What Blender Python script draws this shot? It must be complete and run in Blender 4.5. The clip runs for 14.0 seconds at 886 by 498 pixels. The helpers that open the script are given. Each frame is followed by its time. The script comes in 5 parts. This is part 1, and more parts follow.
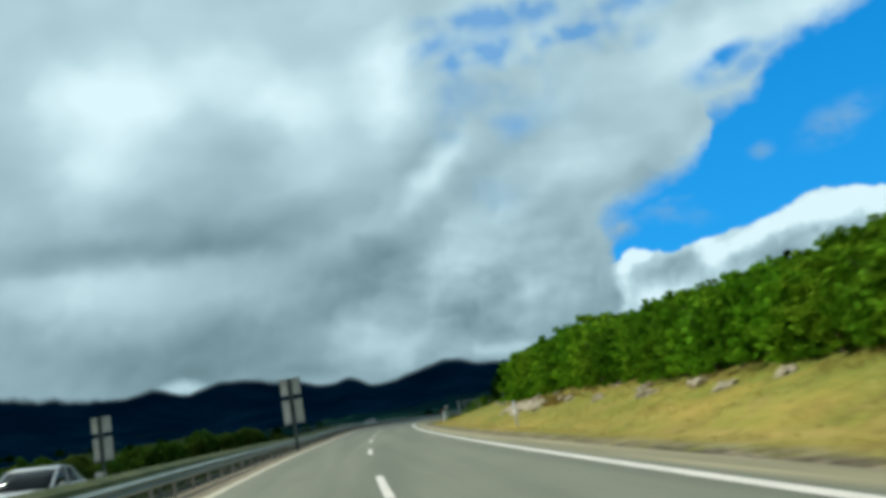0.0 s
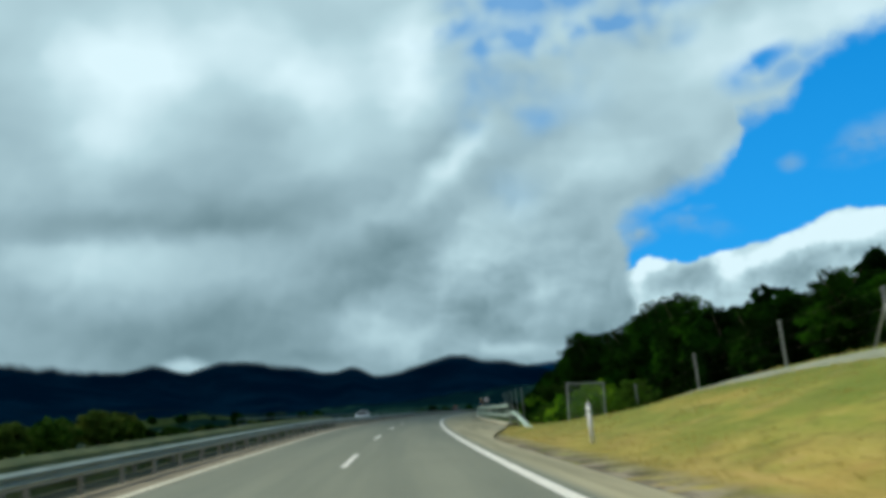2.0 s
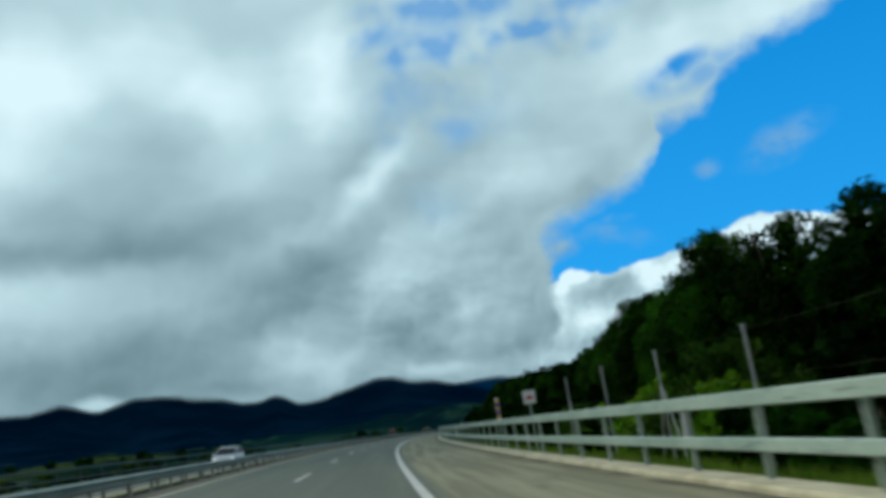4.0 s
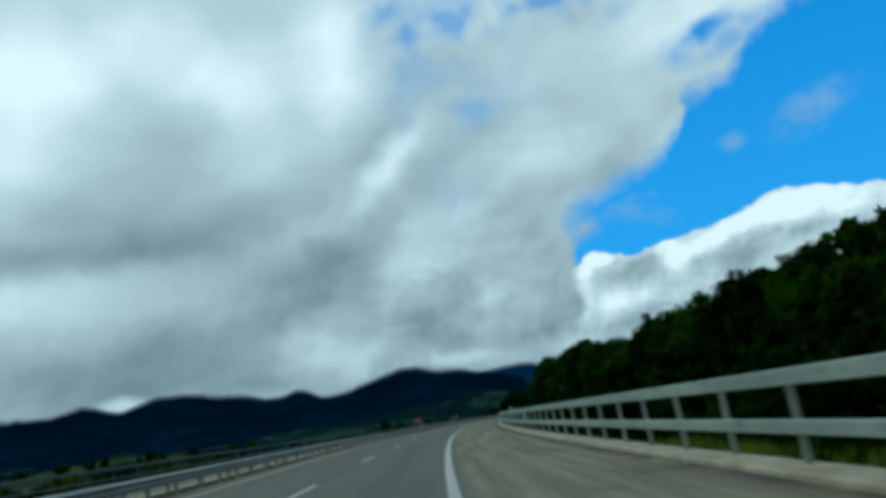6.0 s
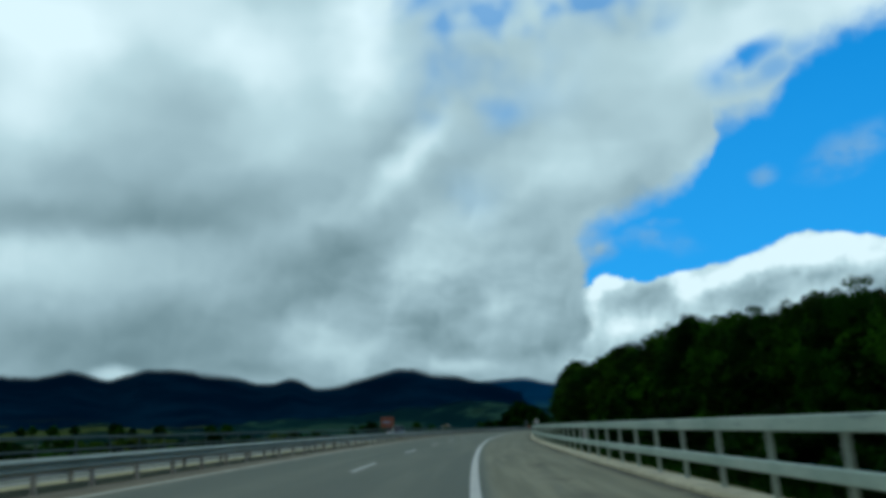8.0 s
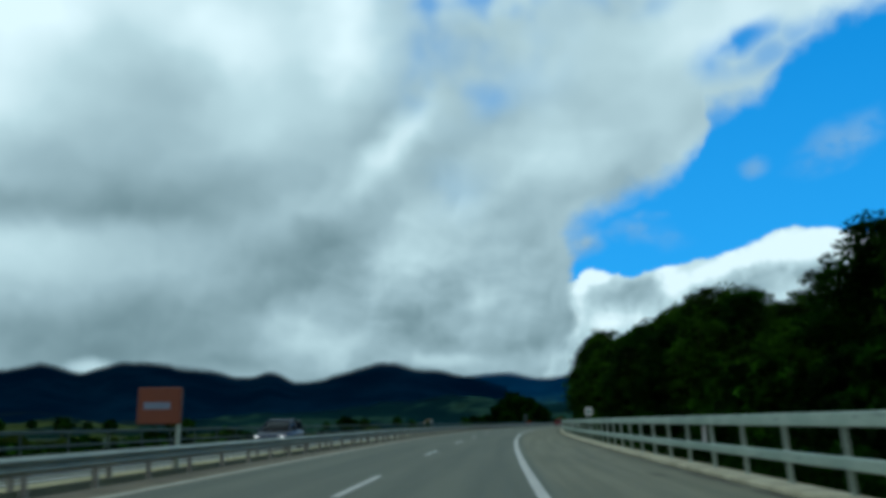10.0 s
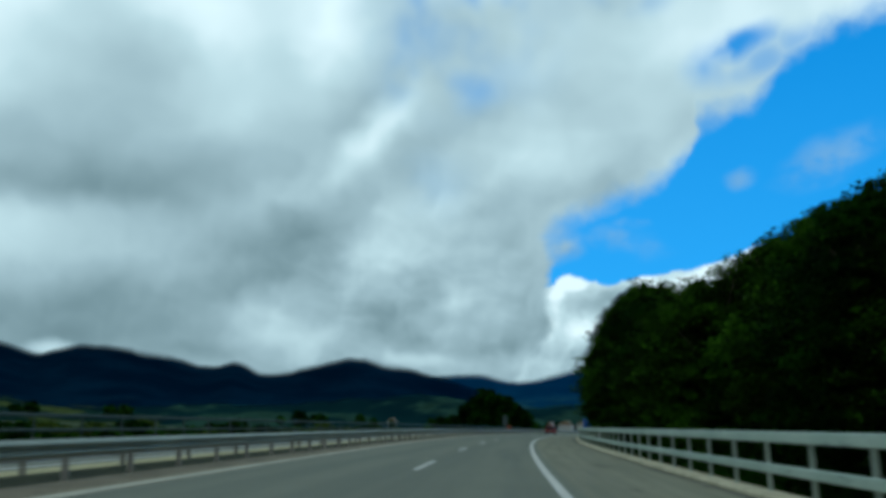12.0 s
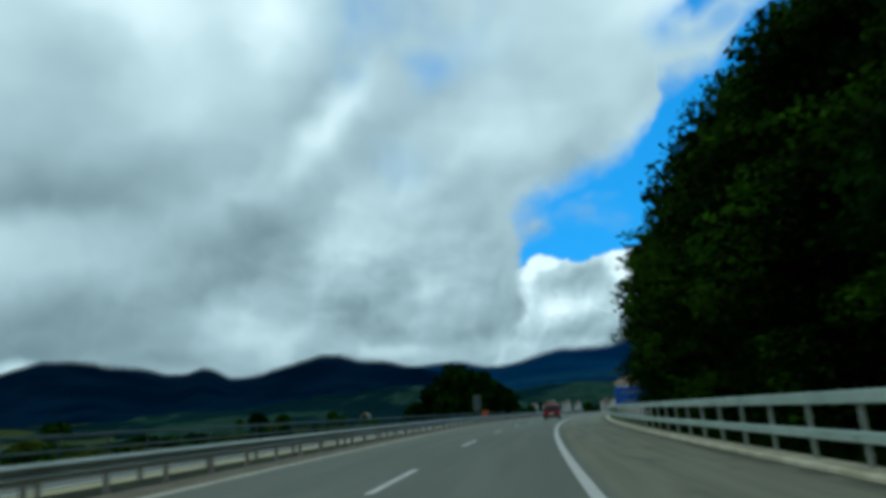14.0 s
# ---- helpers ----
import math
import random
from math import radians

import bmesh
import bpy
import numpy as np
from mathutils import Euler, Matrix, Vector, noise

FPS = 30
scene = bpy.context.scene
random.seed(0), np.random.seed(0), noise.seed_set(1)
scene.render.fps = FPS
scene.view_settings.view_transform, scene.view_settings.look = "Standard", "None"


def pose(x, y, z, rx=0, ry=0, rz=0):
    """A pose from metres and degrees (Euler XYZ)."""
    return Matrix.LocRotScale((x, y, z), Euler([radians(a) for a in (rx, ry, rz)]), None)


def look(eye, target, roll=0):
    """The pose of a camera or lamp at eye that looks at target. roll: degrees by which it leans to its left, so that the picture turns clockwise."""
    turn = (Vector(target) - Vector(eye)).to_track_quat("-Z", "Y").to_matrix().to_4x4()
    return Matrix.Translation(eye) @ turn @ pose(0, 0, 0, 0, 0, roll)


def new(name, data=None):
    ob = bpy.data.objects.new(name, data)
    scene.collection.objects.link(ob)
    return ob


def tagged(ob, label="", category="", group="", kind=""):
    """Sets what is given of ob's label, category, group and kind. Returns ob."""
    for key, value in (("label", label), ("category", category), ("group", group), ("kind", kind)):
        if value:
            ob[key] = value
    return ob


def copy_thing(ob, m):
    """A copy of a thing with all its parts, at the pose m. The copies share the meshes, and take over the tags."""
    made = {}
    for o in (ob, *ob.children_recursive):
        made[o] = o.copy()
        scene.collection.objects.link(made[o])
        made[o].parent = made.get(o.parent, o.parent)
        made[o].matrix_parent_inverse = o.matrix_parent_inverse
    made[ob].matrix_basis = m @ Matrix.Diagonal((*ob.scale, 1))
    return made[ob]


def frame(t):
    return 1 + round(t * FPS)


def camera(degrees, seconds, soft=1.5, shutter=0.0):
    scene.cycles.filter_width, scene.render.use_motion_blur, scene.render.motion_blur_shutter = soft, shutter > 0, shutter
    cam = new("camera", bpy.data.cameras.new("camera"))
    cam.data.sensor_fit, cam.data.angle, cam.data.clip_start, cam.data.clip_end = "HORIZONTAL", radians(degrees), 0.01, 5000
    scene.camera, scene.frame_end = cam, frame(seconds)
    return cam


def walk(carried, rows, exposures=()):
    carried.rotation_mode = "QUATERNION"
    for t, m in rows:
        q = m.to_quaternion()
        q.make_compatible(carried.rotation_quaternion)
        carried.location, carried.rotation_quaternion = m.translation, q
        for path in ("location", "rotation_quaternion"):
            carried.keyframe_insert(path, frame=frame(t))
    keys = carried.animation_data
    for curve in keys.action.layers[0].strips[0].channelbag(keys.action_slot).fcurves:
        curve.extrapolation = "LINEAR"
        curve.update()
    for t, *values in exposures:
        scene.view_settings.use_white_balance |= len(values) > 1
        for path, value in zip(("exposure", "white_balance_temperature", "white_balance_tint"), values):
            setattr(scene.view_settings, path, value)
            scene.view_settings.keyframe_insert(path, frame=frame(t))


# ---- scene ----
# ---------- road line and camera ----------
# The road's line: s runs along the right-hand edge line, d to its right.
KNOTS = (-140, -20, 60, 130, 200, 270, 340, 430, 540, 640, 700)
BEND = (0, 1.02e-3, 0.877e-3, 0.751e-3, 0.73e-3, 0.803e-3, 0.724e-3, 0.908e-3, 1.19e-3, 0.9e-3, 0)
DS = 2.0
SS = np.arange(-1500, 3400, DS)
_turn = np.concatenate([[0], np.cumsum(np.interp(SS[:-1], KNOTS, BEND) * DS)])
_turn -= np.interp(0, SS, _turn)
_x = np.concatenate([[0], np.cumsum(np.sin(_turn[:-1]) * DS)])
_y = np.concatenate([[0], np.cumsum(np.cos(_turn[:-1]) * DS)])
_x -= np.interp(0, SS, _x)
_y -= np.interp(0, SS, _y)


def heading(s):
    """Clockwise turn of the road at s, in radians."""
    return float(np.interp(s, SS, _turn))


def at(s, d, z=0.0):
    """World place of a point d metres right of the edge line."""
    a = heading(s)
    bank = float(np.interp(s, (-260, -150, 70, 120), (0, -0.055, -0.055, -0.003)))
    z = z - bank * min(25.0, max(-25.0, d))
    return Vector((np.interp(s, SS, _x) + d * math.cos(a), np.interp(s, SS, _y) - d * math.sin(a), z))


def facing(s, d, z=0.0, turn=0.0):
    """Pose at (s, d) whose y axis runs along the road."""
    return Matrix.Translation(at(s, d, z)) @ Matrix.Rotation(-heading(s) + radians(turn), 4, "Z")


def leaning(s, d, z=0.0, turn=0.0):
    """As facing(), tipped to fit the camera's view: posts and masts stand a little to the left."""
    return facing(s, d, z, turn) @ Matrix.Rotation(radians(-3.5), 4, "Y")


cam = camera(54.9, 14.0, soft=4.4, shutter=0.2)
EYE = 1.178
WAY = ((0, 7.5, 11, 14), (0, 230.7, 337.5, 427.7))
# seconds, d, rx, ry, rz
ROWS = (
    (0.0, -3.90, 100.89, 5.91, -6.85),
    (0.5, -3.48, 101.03, 6.34, -6.97),
    (1.0, -3.08, 100.80, 4.48, -6.75),
    (1.5, -2.48, 100.82, 4.13, -5.61),
    (2.0, -2.10, 100.68, 1.98, -6.76),
    (4.5, -0.79, 102.00, 5.20, -12.64),
    (5.0, -0.63, 102.49, -3.60, -16.71),
    (5.5, -0.39, 102.62, 6.26, -10.25),
    (6.0, -0.20, 101.37, 7.18, -9.73),
    (6.5, -0.05, 102.19, 5.05, -10.09),
    (7.0, -0.04, 101.99, 1.55, -11.73),
    (7.5, -0.10, 101.58, -0.22, -11.12),
    (8.0, -0.17, 101.78, 0.60, -10.30),
    (10.5, -0.98, 101.21, -0.19, -12.13),
    (11.0, -1.11, 100.77, -1.61, -13.00),
    (11.5, -1.30, 101.77, -2.00, -13.02),
    (12.0, -1.23, 101.56, -2.31, -13.45),
    (12.5, -1.19, 102.09, -1.95, -13.34),
    (13.0, -1.12, 101.49, -1.06, -13.46),
    (13.5, -1.04, 101.47, 1.36, -14.70),
    (14.0, -0.92, 100.88, 2.23, -14.64),
)
rows = []
for t, d, rx, ry, rz in ROWS:
    e = at(float(np.interp(t, *WAY)), d, EYE)
    rows.append((t, pose(e.x, e.y, e.z, rx, ry, rz)))
walk(cam, rows, [(0, -0.04, 6000, 3), (8, -0.02, 6000, 3), (10.5, 0.04, 6000, 3), (14, 0.11, 6000, 3)])

# ---------- light ----------
SUN_AZ, SUN_EL = -66.0, 43.0
world = bpy.data.worlds.new("sky")
scene.world = world
world.use_nodes = True
_w = world.node_tree
_sky = _w.nodes.new("ShaderNodeTexSky")
_sky.sky_type = "NISHITA"
_sky.sun_disc = False
_sky.sun_elevation = radians(SUN_EL)
_sky.sun_rotation = radians(SUN_AZ)
_w.nodes["Background"].inputs["Strength"].default_value = 0.09
# broken cloud goes on over the rest of the sky
_wn = _w.nodes.new("ShaderNodeTexNoise")
_wn.inputs["Scale"].default_value, _wn.inputs["Detail"].default_value = 2.4, 6
_wr = _w.nodes.new("ShaderNodeMapRange")
_wr.interpolation_type = "SMOOTHSTEP"
_wr.inputs[1].default_value, _wr.inputs[2].default_value = 0.42, 0.60
_wm = _w.nodes.new("ShaderNodeMix")
_wm.data_type = "RGBA"
_wm.inputs[7].default_value = (5.5, 5.6, 5.4, 1)
_wc = _w.nodes.new("ShaderNodeTexCoord")
_w.links.new(_wc.outputs["Generated"], _wn.inputs["Vector"])
_w.links.new(_wn.outputs["Fac"], _wr.inputs[0])
_w.links.new(_wr.outputs[0], _wm.inputs[0])
_w.links.new(_sky.outputs[0], _wm.inputs[6])
_w.links.new(_wm.outputs[2], _w.nodes["Background"].inputs["Color"])

sun = new("sun", bpy.data.lights.new("sun", "SUN"))
sun.data.energy = 4.2
sun.data.angle = radians(0.6)
sun.data.color = (1.0, 0.90, 0.74)
_to = Vector((math.sin(radians(SUN_AZ)) * math.cos(radians(SUN_EL)), math.cos(radians(SUN_AZ)) * math.cos(radians(SUN_EL)), math.sin(radians(SUN_EL))))
sun.matrix_world = look((0, 0, 60), Vector((0, 0, 60)) - _to)


# ---------- materials ----------
class Net:
    """Short hand for a node tree."""

    def __init__(self, name):
        self.m = bpy.data.materials.new(name)
        self.m.use_nodes = True
        self.t = self.m.node_tree
        self.b = self.t.nodes["Principled BSDF"]
        self.out = self.t.nodes["Material Output"]

    def put(self, socket, v):
        if isinstance(v, bpy.types.NodeSocket):
            self.t.links.new(v, socket)
        elif v is not None:
            socket.default_value = v

    def math(self, op, a, b=None, c=None, clamp=False):
        n = self.t.nodes.new("ShaderNodeMath")
        n.operation, n.use_clamp = op, clamp
        for i, v in enumerate((a, b, c)):
            self.put(n.inputs[i], v)
        return n.outputs[0]

    def vec(self, op, a, b=None, c=None):
        n = self.t.nodes.new("ShaderNodeVectorMath")
        n.operation = op
        for i, v in enumerate((a, b, c)):
            if v is not None:
                self.put(n.inputs[i], v)
        return n.outputs["Value"] if op in ("LENGTH", "DOT_PRODUCT") else n.outputs[0]

    def noise(self, v, scale, detail=3.0, rough=0.55, col=False, dist=0.0):
        n = self.t.nodes.new("ShaderNodeTexNoise")
        self.put(n.inputs["Vector"], v)
        for k, x in (("Scale", scale), ("Detail", detail), ("Roughness", rough), ("Distortion", dist)):
            n.inputs[k].default_value = x
        return n.outputs["Color" if col else "Fac"]

    def ramp(self, v, a, b, lo=0.0, hi=1.0, smooth=True):
        n = self.t.nodes.new("ShaderNodeMapRange")
        n.interpolation_type = "SMOOTHSTEP" if smooth else "LINEAR"
        for i, x in enumerate((v, a, b, lo, hi)):
            self.put(n.inputs[i], x)
        return n.outputs[0]

    def mix(self, f, a, b):
        n = self.t.nodes.new("ShaderNodeMix")
        n.data_type = "RGBA"
        self.put(n.inputs[0], f)
        for s, v in ((n.inputs[6], a), (n.inputs[7], b)):
            self.put(s, (*v, 1) if isinstance(v, tuple) else v)
        return n.outputs[2]

    def node(self, kind, out):
        return self.t.nodes.new(kind).outputs[out]

    def bump(self, h, strength, dist):
        n = self.t.nodes.new("ShaderNodeBump")
        n.inputs["Strength"].default_value, n.inputs["Distance"].default_value = strength, dist
        self.put(n.inputs["Height"], h)
        self.t.links.new(n.outputs[0], self.b.inputs["Normal"])

    def place(self):
        return self.node("ShaderNodeNewGeometry", "Position")

    def own(self):
        return self.node("ShaderNodeTexCoord", "Object")


def surface(name, a, b, scale=3.0, fine=40.0, rough=0.6, metal=0.0, bump=0.2, depth=0.01, own=True, vary=0.0, fine_mix=0.35):
    """Two colours mixed by coarse and fine noise, with relief from the fine one."""
    n = Net(name)
    v = n.own() if own else n.place()
    big, small = n.noise(v, scale, 4), n.noise(v, fine, 3)
    f = n.math("ADD", n.math("MULTIPLY", n.ramp(big, 0.3, 0.7), 1 - fine_mix), n.math("MULTIPLY", n.ramp(small, 0.3, 0.7), fine_mix))
    c = n.mix(f, a, b)
    if vary:
        r = n.node("ShaderNodeObjectInfo", "Random")
        hs = n.t.nodes.new("ShaderNodeHueSaturation")
        n.put(hs.inputs["Value"], n.math("MULTIPLY_ADD", r, vary, 1 - vary / 2))
        n.put(hs.inputs["Color"], c)
        c = hs.outputs[0]
    n.put(n.b.inputs["Base Color"], c)
    n.put(n.b.inputs["Roughness"], n.ramp(small, 0, 1, rough - 0.08, min(1, rough + 0.08)))
    n.b.inputs["Metallic"].default_value = metal
    if bump:
        n.bump(small, bump, depth)
    return n.m


def leaves(name, a, b, c, clear=0.25):
    """Leaf colours by place and by leaf, a little light coming through."""
    n = Net(name)
    v = n.place()
    # in the dark leaf kinds, colour a stands for shade between clumps
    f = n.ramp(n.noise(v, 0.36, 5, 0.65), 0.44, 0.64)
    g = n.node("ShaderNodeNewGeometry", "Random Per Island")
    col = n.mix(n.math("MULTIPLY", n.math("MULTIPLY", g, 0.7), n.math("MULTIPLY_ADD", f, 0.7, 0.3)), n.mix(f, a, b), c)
    hs = n.t.nodes.new("ShaderNodeHueSaturation")
    n.put(hs.inputs["Value"], n.math("MULTIPLY_ADD", n.node("ShaderNodeObjectInfo", "Random"), 0.6, 0.7))
    n.put(hs.inputs["Color"], col)
    n.put(n.b.inputs["Base Color"], hs.outputs[0])
    n.b.inputs["Roughness"].default_value = 0.8
    n.b.inputs["Specular IOR Level"].default_value = 0.03
    tr = n.t.nodes.new("ShaderNodeBsdfTranslucent")
    n.put(tr.inputs["Color"], hs.outputs[0])
    mx = n.t.nodes.new("ShaderNodeMixShader")
    mx.inputs[0].default_value = clear
    n.t.links.new(n.b.outputs[0], mx.inputs[1])
    n.t.links.new(tr.outputs[0], mx.inputs[2])
    n.t.links.new(mx.outputs[0], n.out.inputs[0])
    return n.m


def road_material():
    n = Net("asphalt")
    v = n.node("ShaderNodeUVMap", "UV")
    p = n.place()
    stretched = n.vec("MULTIPLY", v, (1.0, 0.035, 1.0))
    lanes = n.noise(stretched, 0.9, 4, 0.5)
    big, grit = n.noise(p, 0.25, 5), n.noise(p, 60, 3)
    c = n.mix(n.ramp(lanes, 0.35, 0.65), (0.138, 0.152, 0.111), (0.194, 0.207, 0.153))
    c = n.mix(n.math("MULTIPLY", n.ramp(big, 0.4, 0.75), 0.45), c, (0.158, 0.165, 0.121))
    c = n.mix(n.math("MULTIPLY", n.ramp(grit, 0.55, 0.75), 0.4), c, (0.38, 0.36, 0.29))
    side = n.t.nodes.new("ShaderNodeSeparateXYZ")
    n.put(side.inputs[0], v)
    tan = n.mix(n.ramp(n.noise(stretched, 2.2, 4, 0.55), 0.35, 0.65), (0.225, 0.210, 0.122), (0.37, 0.335, 0.205))
    # the shoulder's tan tone weakens further along
    tan_share = n.ramp(side.outputs[1], 190, 330, 0.92, 0.42)
    c = n.mix(n.math("MULTIPLY", n.ramp(side.outputs[0], 0.15, 0.5), tan_share), c, tan)
    dirt = n.math("MULTIPLY", n.ramp(side.outputs[0], 3.3, 3.9), n.ramp(n.noise(p, 0.7, 5, 0.6), 0.34, 0.56))
    c = n.mix(n.math("MULTIPLY", dirt, 0.85), c, (0.055, 0.047, 0.03))
    # darker blots and faint sealed joints on the shoulder
    blots = n.math("MULTIPLY", n.ramp(side.outputs[0], 0.6, 1.5), n.ramp(n.noise(n.vec("MULTIPLY", v, (1.0, 0.3, 1.0)), 0.8, 5, 0.6), 0.54, 0.72, 0.0, 0.55))
    c = n.mix(blots, c, (0.085, 0.075, 0.05))
    n.put(n.b.inputs["Base Color"], c)
    n.put(n.b.inputs["Roughness"], n.ramp(lanes, 0.3, 0.7, 0.78, 0.9))
    n.b.inputs["Specular IOR Level"].default_value = 0.3
    n.bump(grit, 0.35, 0.006)
    return n.m


def ground_material():
    """Dry yellow grass with green and bare patches, greener away from the road."""
    n = Net("meadow")
    p = n.place()
    big, mid, fine = n.noise(p, 0.06, 4), n.noise(p, 0.5, 5), n.noise(p, 9, 4)
    dry = n.mix(n.ramp(mid, 0.35, 0.65), (0.265, 0.265, 0.05), (0.45, 0.345, 0.09))
    bands = n.noise(n.vec("MULTIPLY", n.node("ShaderNodeUVMap", "UV"), (1.0, 0.14, 1)), 0.8, 4, 0.55)
    dry = n.mix(n.ramp(bands, 0.42, 0.64, 0.0, 0.75), dry, (0.44, 0.31, 0.11))
    green = n.mix(n.ramp(fine, 0.3, 0.7), (0.13, 0.175, 0.022), (0.23, 0.25, 0.045))
    uv = n.t.nodes.new("ShaderNodeSeparateXYZ")
    n.put(uv.inputs[0], n.node("ShaderNodeUVMap", "UV"))
    lush = n.math("MAXIMUM", n.ramp(uv.outputs[0], 13, 20), n.ramp(uv.outputs[0], -19.8, -21))
    lush = n.math("MAXIMUM", lush, n.ramp(uv.outputs[1], 100, 125))
    f = n.math("MAXIMUM", n.ramp(n.math("MULTIPLY_ADD", mid, 0.6, big), 0.66, 0.86, 0.0, 0.85), n.math("MULTIPLY", lush, 0.85))
    f = n.math("MAXIMUM", f, n.math("MULTIPLY", n.math("MULTIPLY", n.ramp(uv.outputs[0], 2.8, 5.2), n.ramp(uv.outputs[1], 45, 70)), n.ramp(mid, 0.34, 0.58, 0.4, 0.95)))
    c = n.mix(f, dry, green)
    c = n.mix(n.math("MULTIPLY", n.ramp(n.noise(p, 1.3, 6, 0.65), 0.46, 0.68), 0.75), c, (0.14, 0.125, 0.03))
    # shade under the trees and behind the barrier, painted into the ground colour
    wood_shade = n.math("MULTIPLY", n.math("MAXIMUM", n.ramp(uv.outputs[1], 165, 190), n.math("MULTIPLY", n.ramp(uv.outputs[1], 100, 120), n.ramp(uv.outputs[0], 8, 11))), n.ramp(uv.outputs[0], 4.5, 6.5))
    c = n.mix(wood_shade, c, n.mix(n.ramp(fine, 0.3, 0.7), (0.012, 0.020, 0.006), (0.035, 0.045, 0.014)))
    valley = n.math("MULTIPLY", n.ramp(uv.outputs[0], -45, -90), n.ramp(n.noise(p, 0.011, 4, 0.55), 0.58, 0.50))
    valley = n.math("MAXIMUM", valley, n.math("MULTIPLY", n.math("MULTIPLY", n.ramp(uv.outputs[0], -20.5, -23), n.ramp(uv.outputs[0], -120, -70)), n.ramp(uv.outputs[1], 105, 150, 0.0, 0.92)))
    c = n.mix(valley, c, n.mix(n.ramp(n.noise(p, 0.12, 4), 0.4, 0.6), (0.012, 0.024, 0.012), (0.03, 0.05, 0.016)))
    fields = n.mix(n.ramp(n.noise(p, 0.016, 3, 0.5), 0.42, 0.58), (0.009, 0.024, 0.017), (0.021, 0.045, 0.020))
    fields = n.mix(n.ramp(n.noise(n.vec("MULTIPLY", p, (1, 0.35, 1)), 0.05, 3, 0.5), 0.60, 0.70, 0.0, 0.7), fields, (0.10, 0.105, 0.042))
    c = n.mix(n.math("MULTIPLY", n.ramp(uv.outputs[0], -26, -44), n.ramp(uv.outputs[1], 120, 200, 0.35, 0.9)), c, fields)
    c = n.mix(n.math("MULTIPLY", n.math("MULTIPLY", n.ramp(n.noise(p, 0.8, 3), 0.6, 0.75), 0.5), n.math("SUBTRACT", 1.0, wood_shade)), c, (0.30, 0.20, 0.10))
    # greener bank beyond the oncoming road, trodden strip along the fence, ochre foot of the slope
    c = n.mix(n.math("MULTIPLY", n.ramp(uv.outputs[0], -19.5, -20.4, 0.0, 0.8), n.ramp(uv.outputs[0], -50, -28)), c, n.mix(mid, (0.03, 0.075, 0.012), (0.075, 0.13, 0.02)))
    strip = n.math("MULTIPLY", n.math("MULTIPLY", n.ramp(uv.outputs[0], 9.6, 10.4), n.ramp(uv.outputs[0], 12.0, 11.3)), n.math("MULTIPLY", n.ramp(uv.outputs[1], 55, 62), n.ramp(uv.outputs[1], 112, 100)))
    c = n.mix(n.math("MULTIPLY", strip, 0.75), c, (0.30, 0.32, 0.21))
    foot = n.math("MULTIPLY", n.math("MULTIPLY", n.ramp(uv.outputs[0], 5.0, 3.2), n.ramp(uv.outputs[0], 1.5, 2.4)), n.ramp(mid, 0.3, 0.6, 0.05, 0.4))
    c = n.mix(n.math("MULTIPLY", foot, n.ramp(uv.outputs[1], 118, 105)), c, (0.38, 0.245, 0.075))
    # streaks of matted grass along the slope
    mat = n.noise(n.vec("MULTIPLY", n.node("ShaderNodeUVMap", "UV"), (2.2, 0.7, 1)), 1.6, 6, 0.7)
    near = n.ramp(uv.outputs[0], 1.0, 2.4)
    c = n.mix(n.math("MULTIPLY", near, n.ramp(mat, 0.52, 0.72, 0.0, 0.6)), c, (0.085, 0.085, 0.02))
    c = n.mix(n.math("MULTIPLY", n.math("MULTIPLY", near, n.ramp(uv.outputs[1], 125, 110)), n.ramp(mat, 0.46, 0.28, 0.0, 0.45)), c, (0.50, 0.39, 0.15))
    c = n.mix(n.math("MULTIPLY", n.math("MULTIPLY", n.ramp(uv.outputs[0], 2.2, 4.0), n.ramp(uv.outputs[1], 5, 60, 0.4, 1.0)), n.math("MULTIPLY", n.ramp(uv.outputs[1], 125, 110), n.ramp(n.noise(p, 0.17, 3, 0.5), 0.40, 0.58, 0.0, 0.72))), c, (0.125, 0.165, 0.024))
    gold = n.math("MULTIPLY", n.math("MULTIPLY", n.ramp(uv.outputs[0], 1.6, 3.0), n.ramp(uv.outputs[1], 125, 110)), n.ramp(n.noise(n.vec("MULTIPLY", n.node("ShaderNodeUVMap", "UV"), (1.0, 0.5, 1)), 0.33, 4, 0.6), 0.50, 0.66, 0.0, 0.36))
    c = n.mix(gold, c, (0.50, 0.335, 0.085))
    # pale stony edge next to the road surface
    edge = n.math("MULTIPLY", n.ramp(uv.outputs[0], 2.6, 1.4), n.ramp(uv.outputs[0], -20.6, -19.6))
    edge = n.math("MULTIPLY", edge, n.ramp(n.noise(p, 1.6, 4), 0.25, 0.55))
    crumbs = n.ramp(n.math("MULTIPLY_ADD", fine, 0.5, n.noise(p, 1.1, 4, 0.6)), 0.62, 0.95)
    c = n.mix(edge, c, n.mix(crumbs, (0.075, 0.062, 0.042), (0.33, 0.29, 0.21)))
    n.put(n.b.inputs["Base Color"], c)
    n.b.inputs["Roughness"].default_value = 0.95
    n.b.inputs["Specular IOR Level"].default_value = 0.1
    n.bump(fine, 0.5, 0.05)
    return n.m


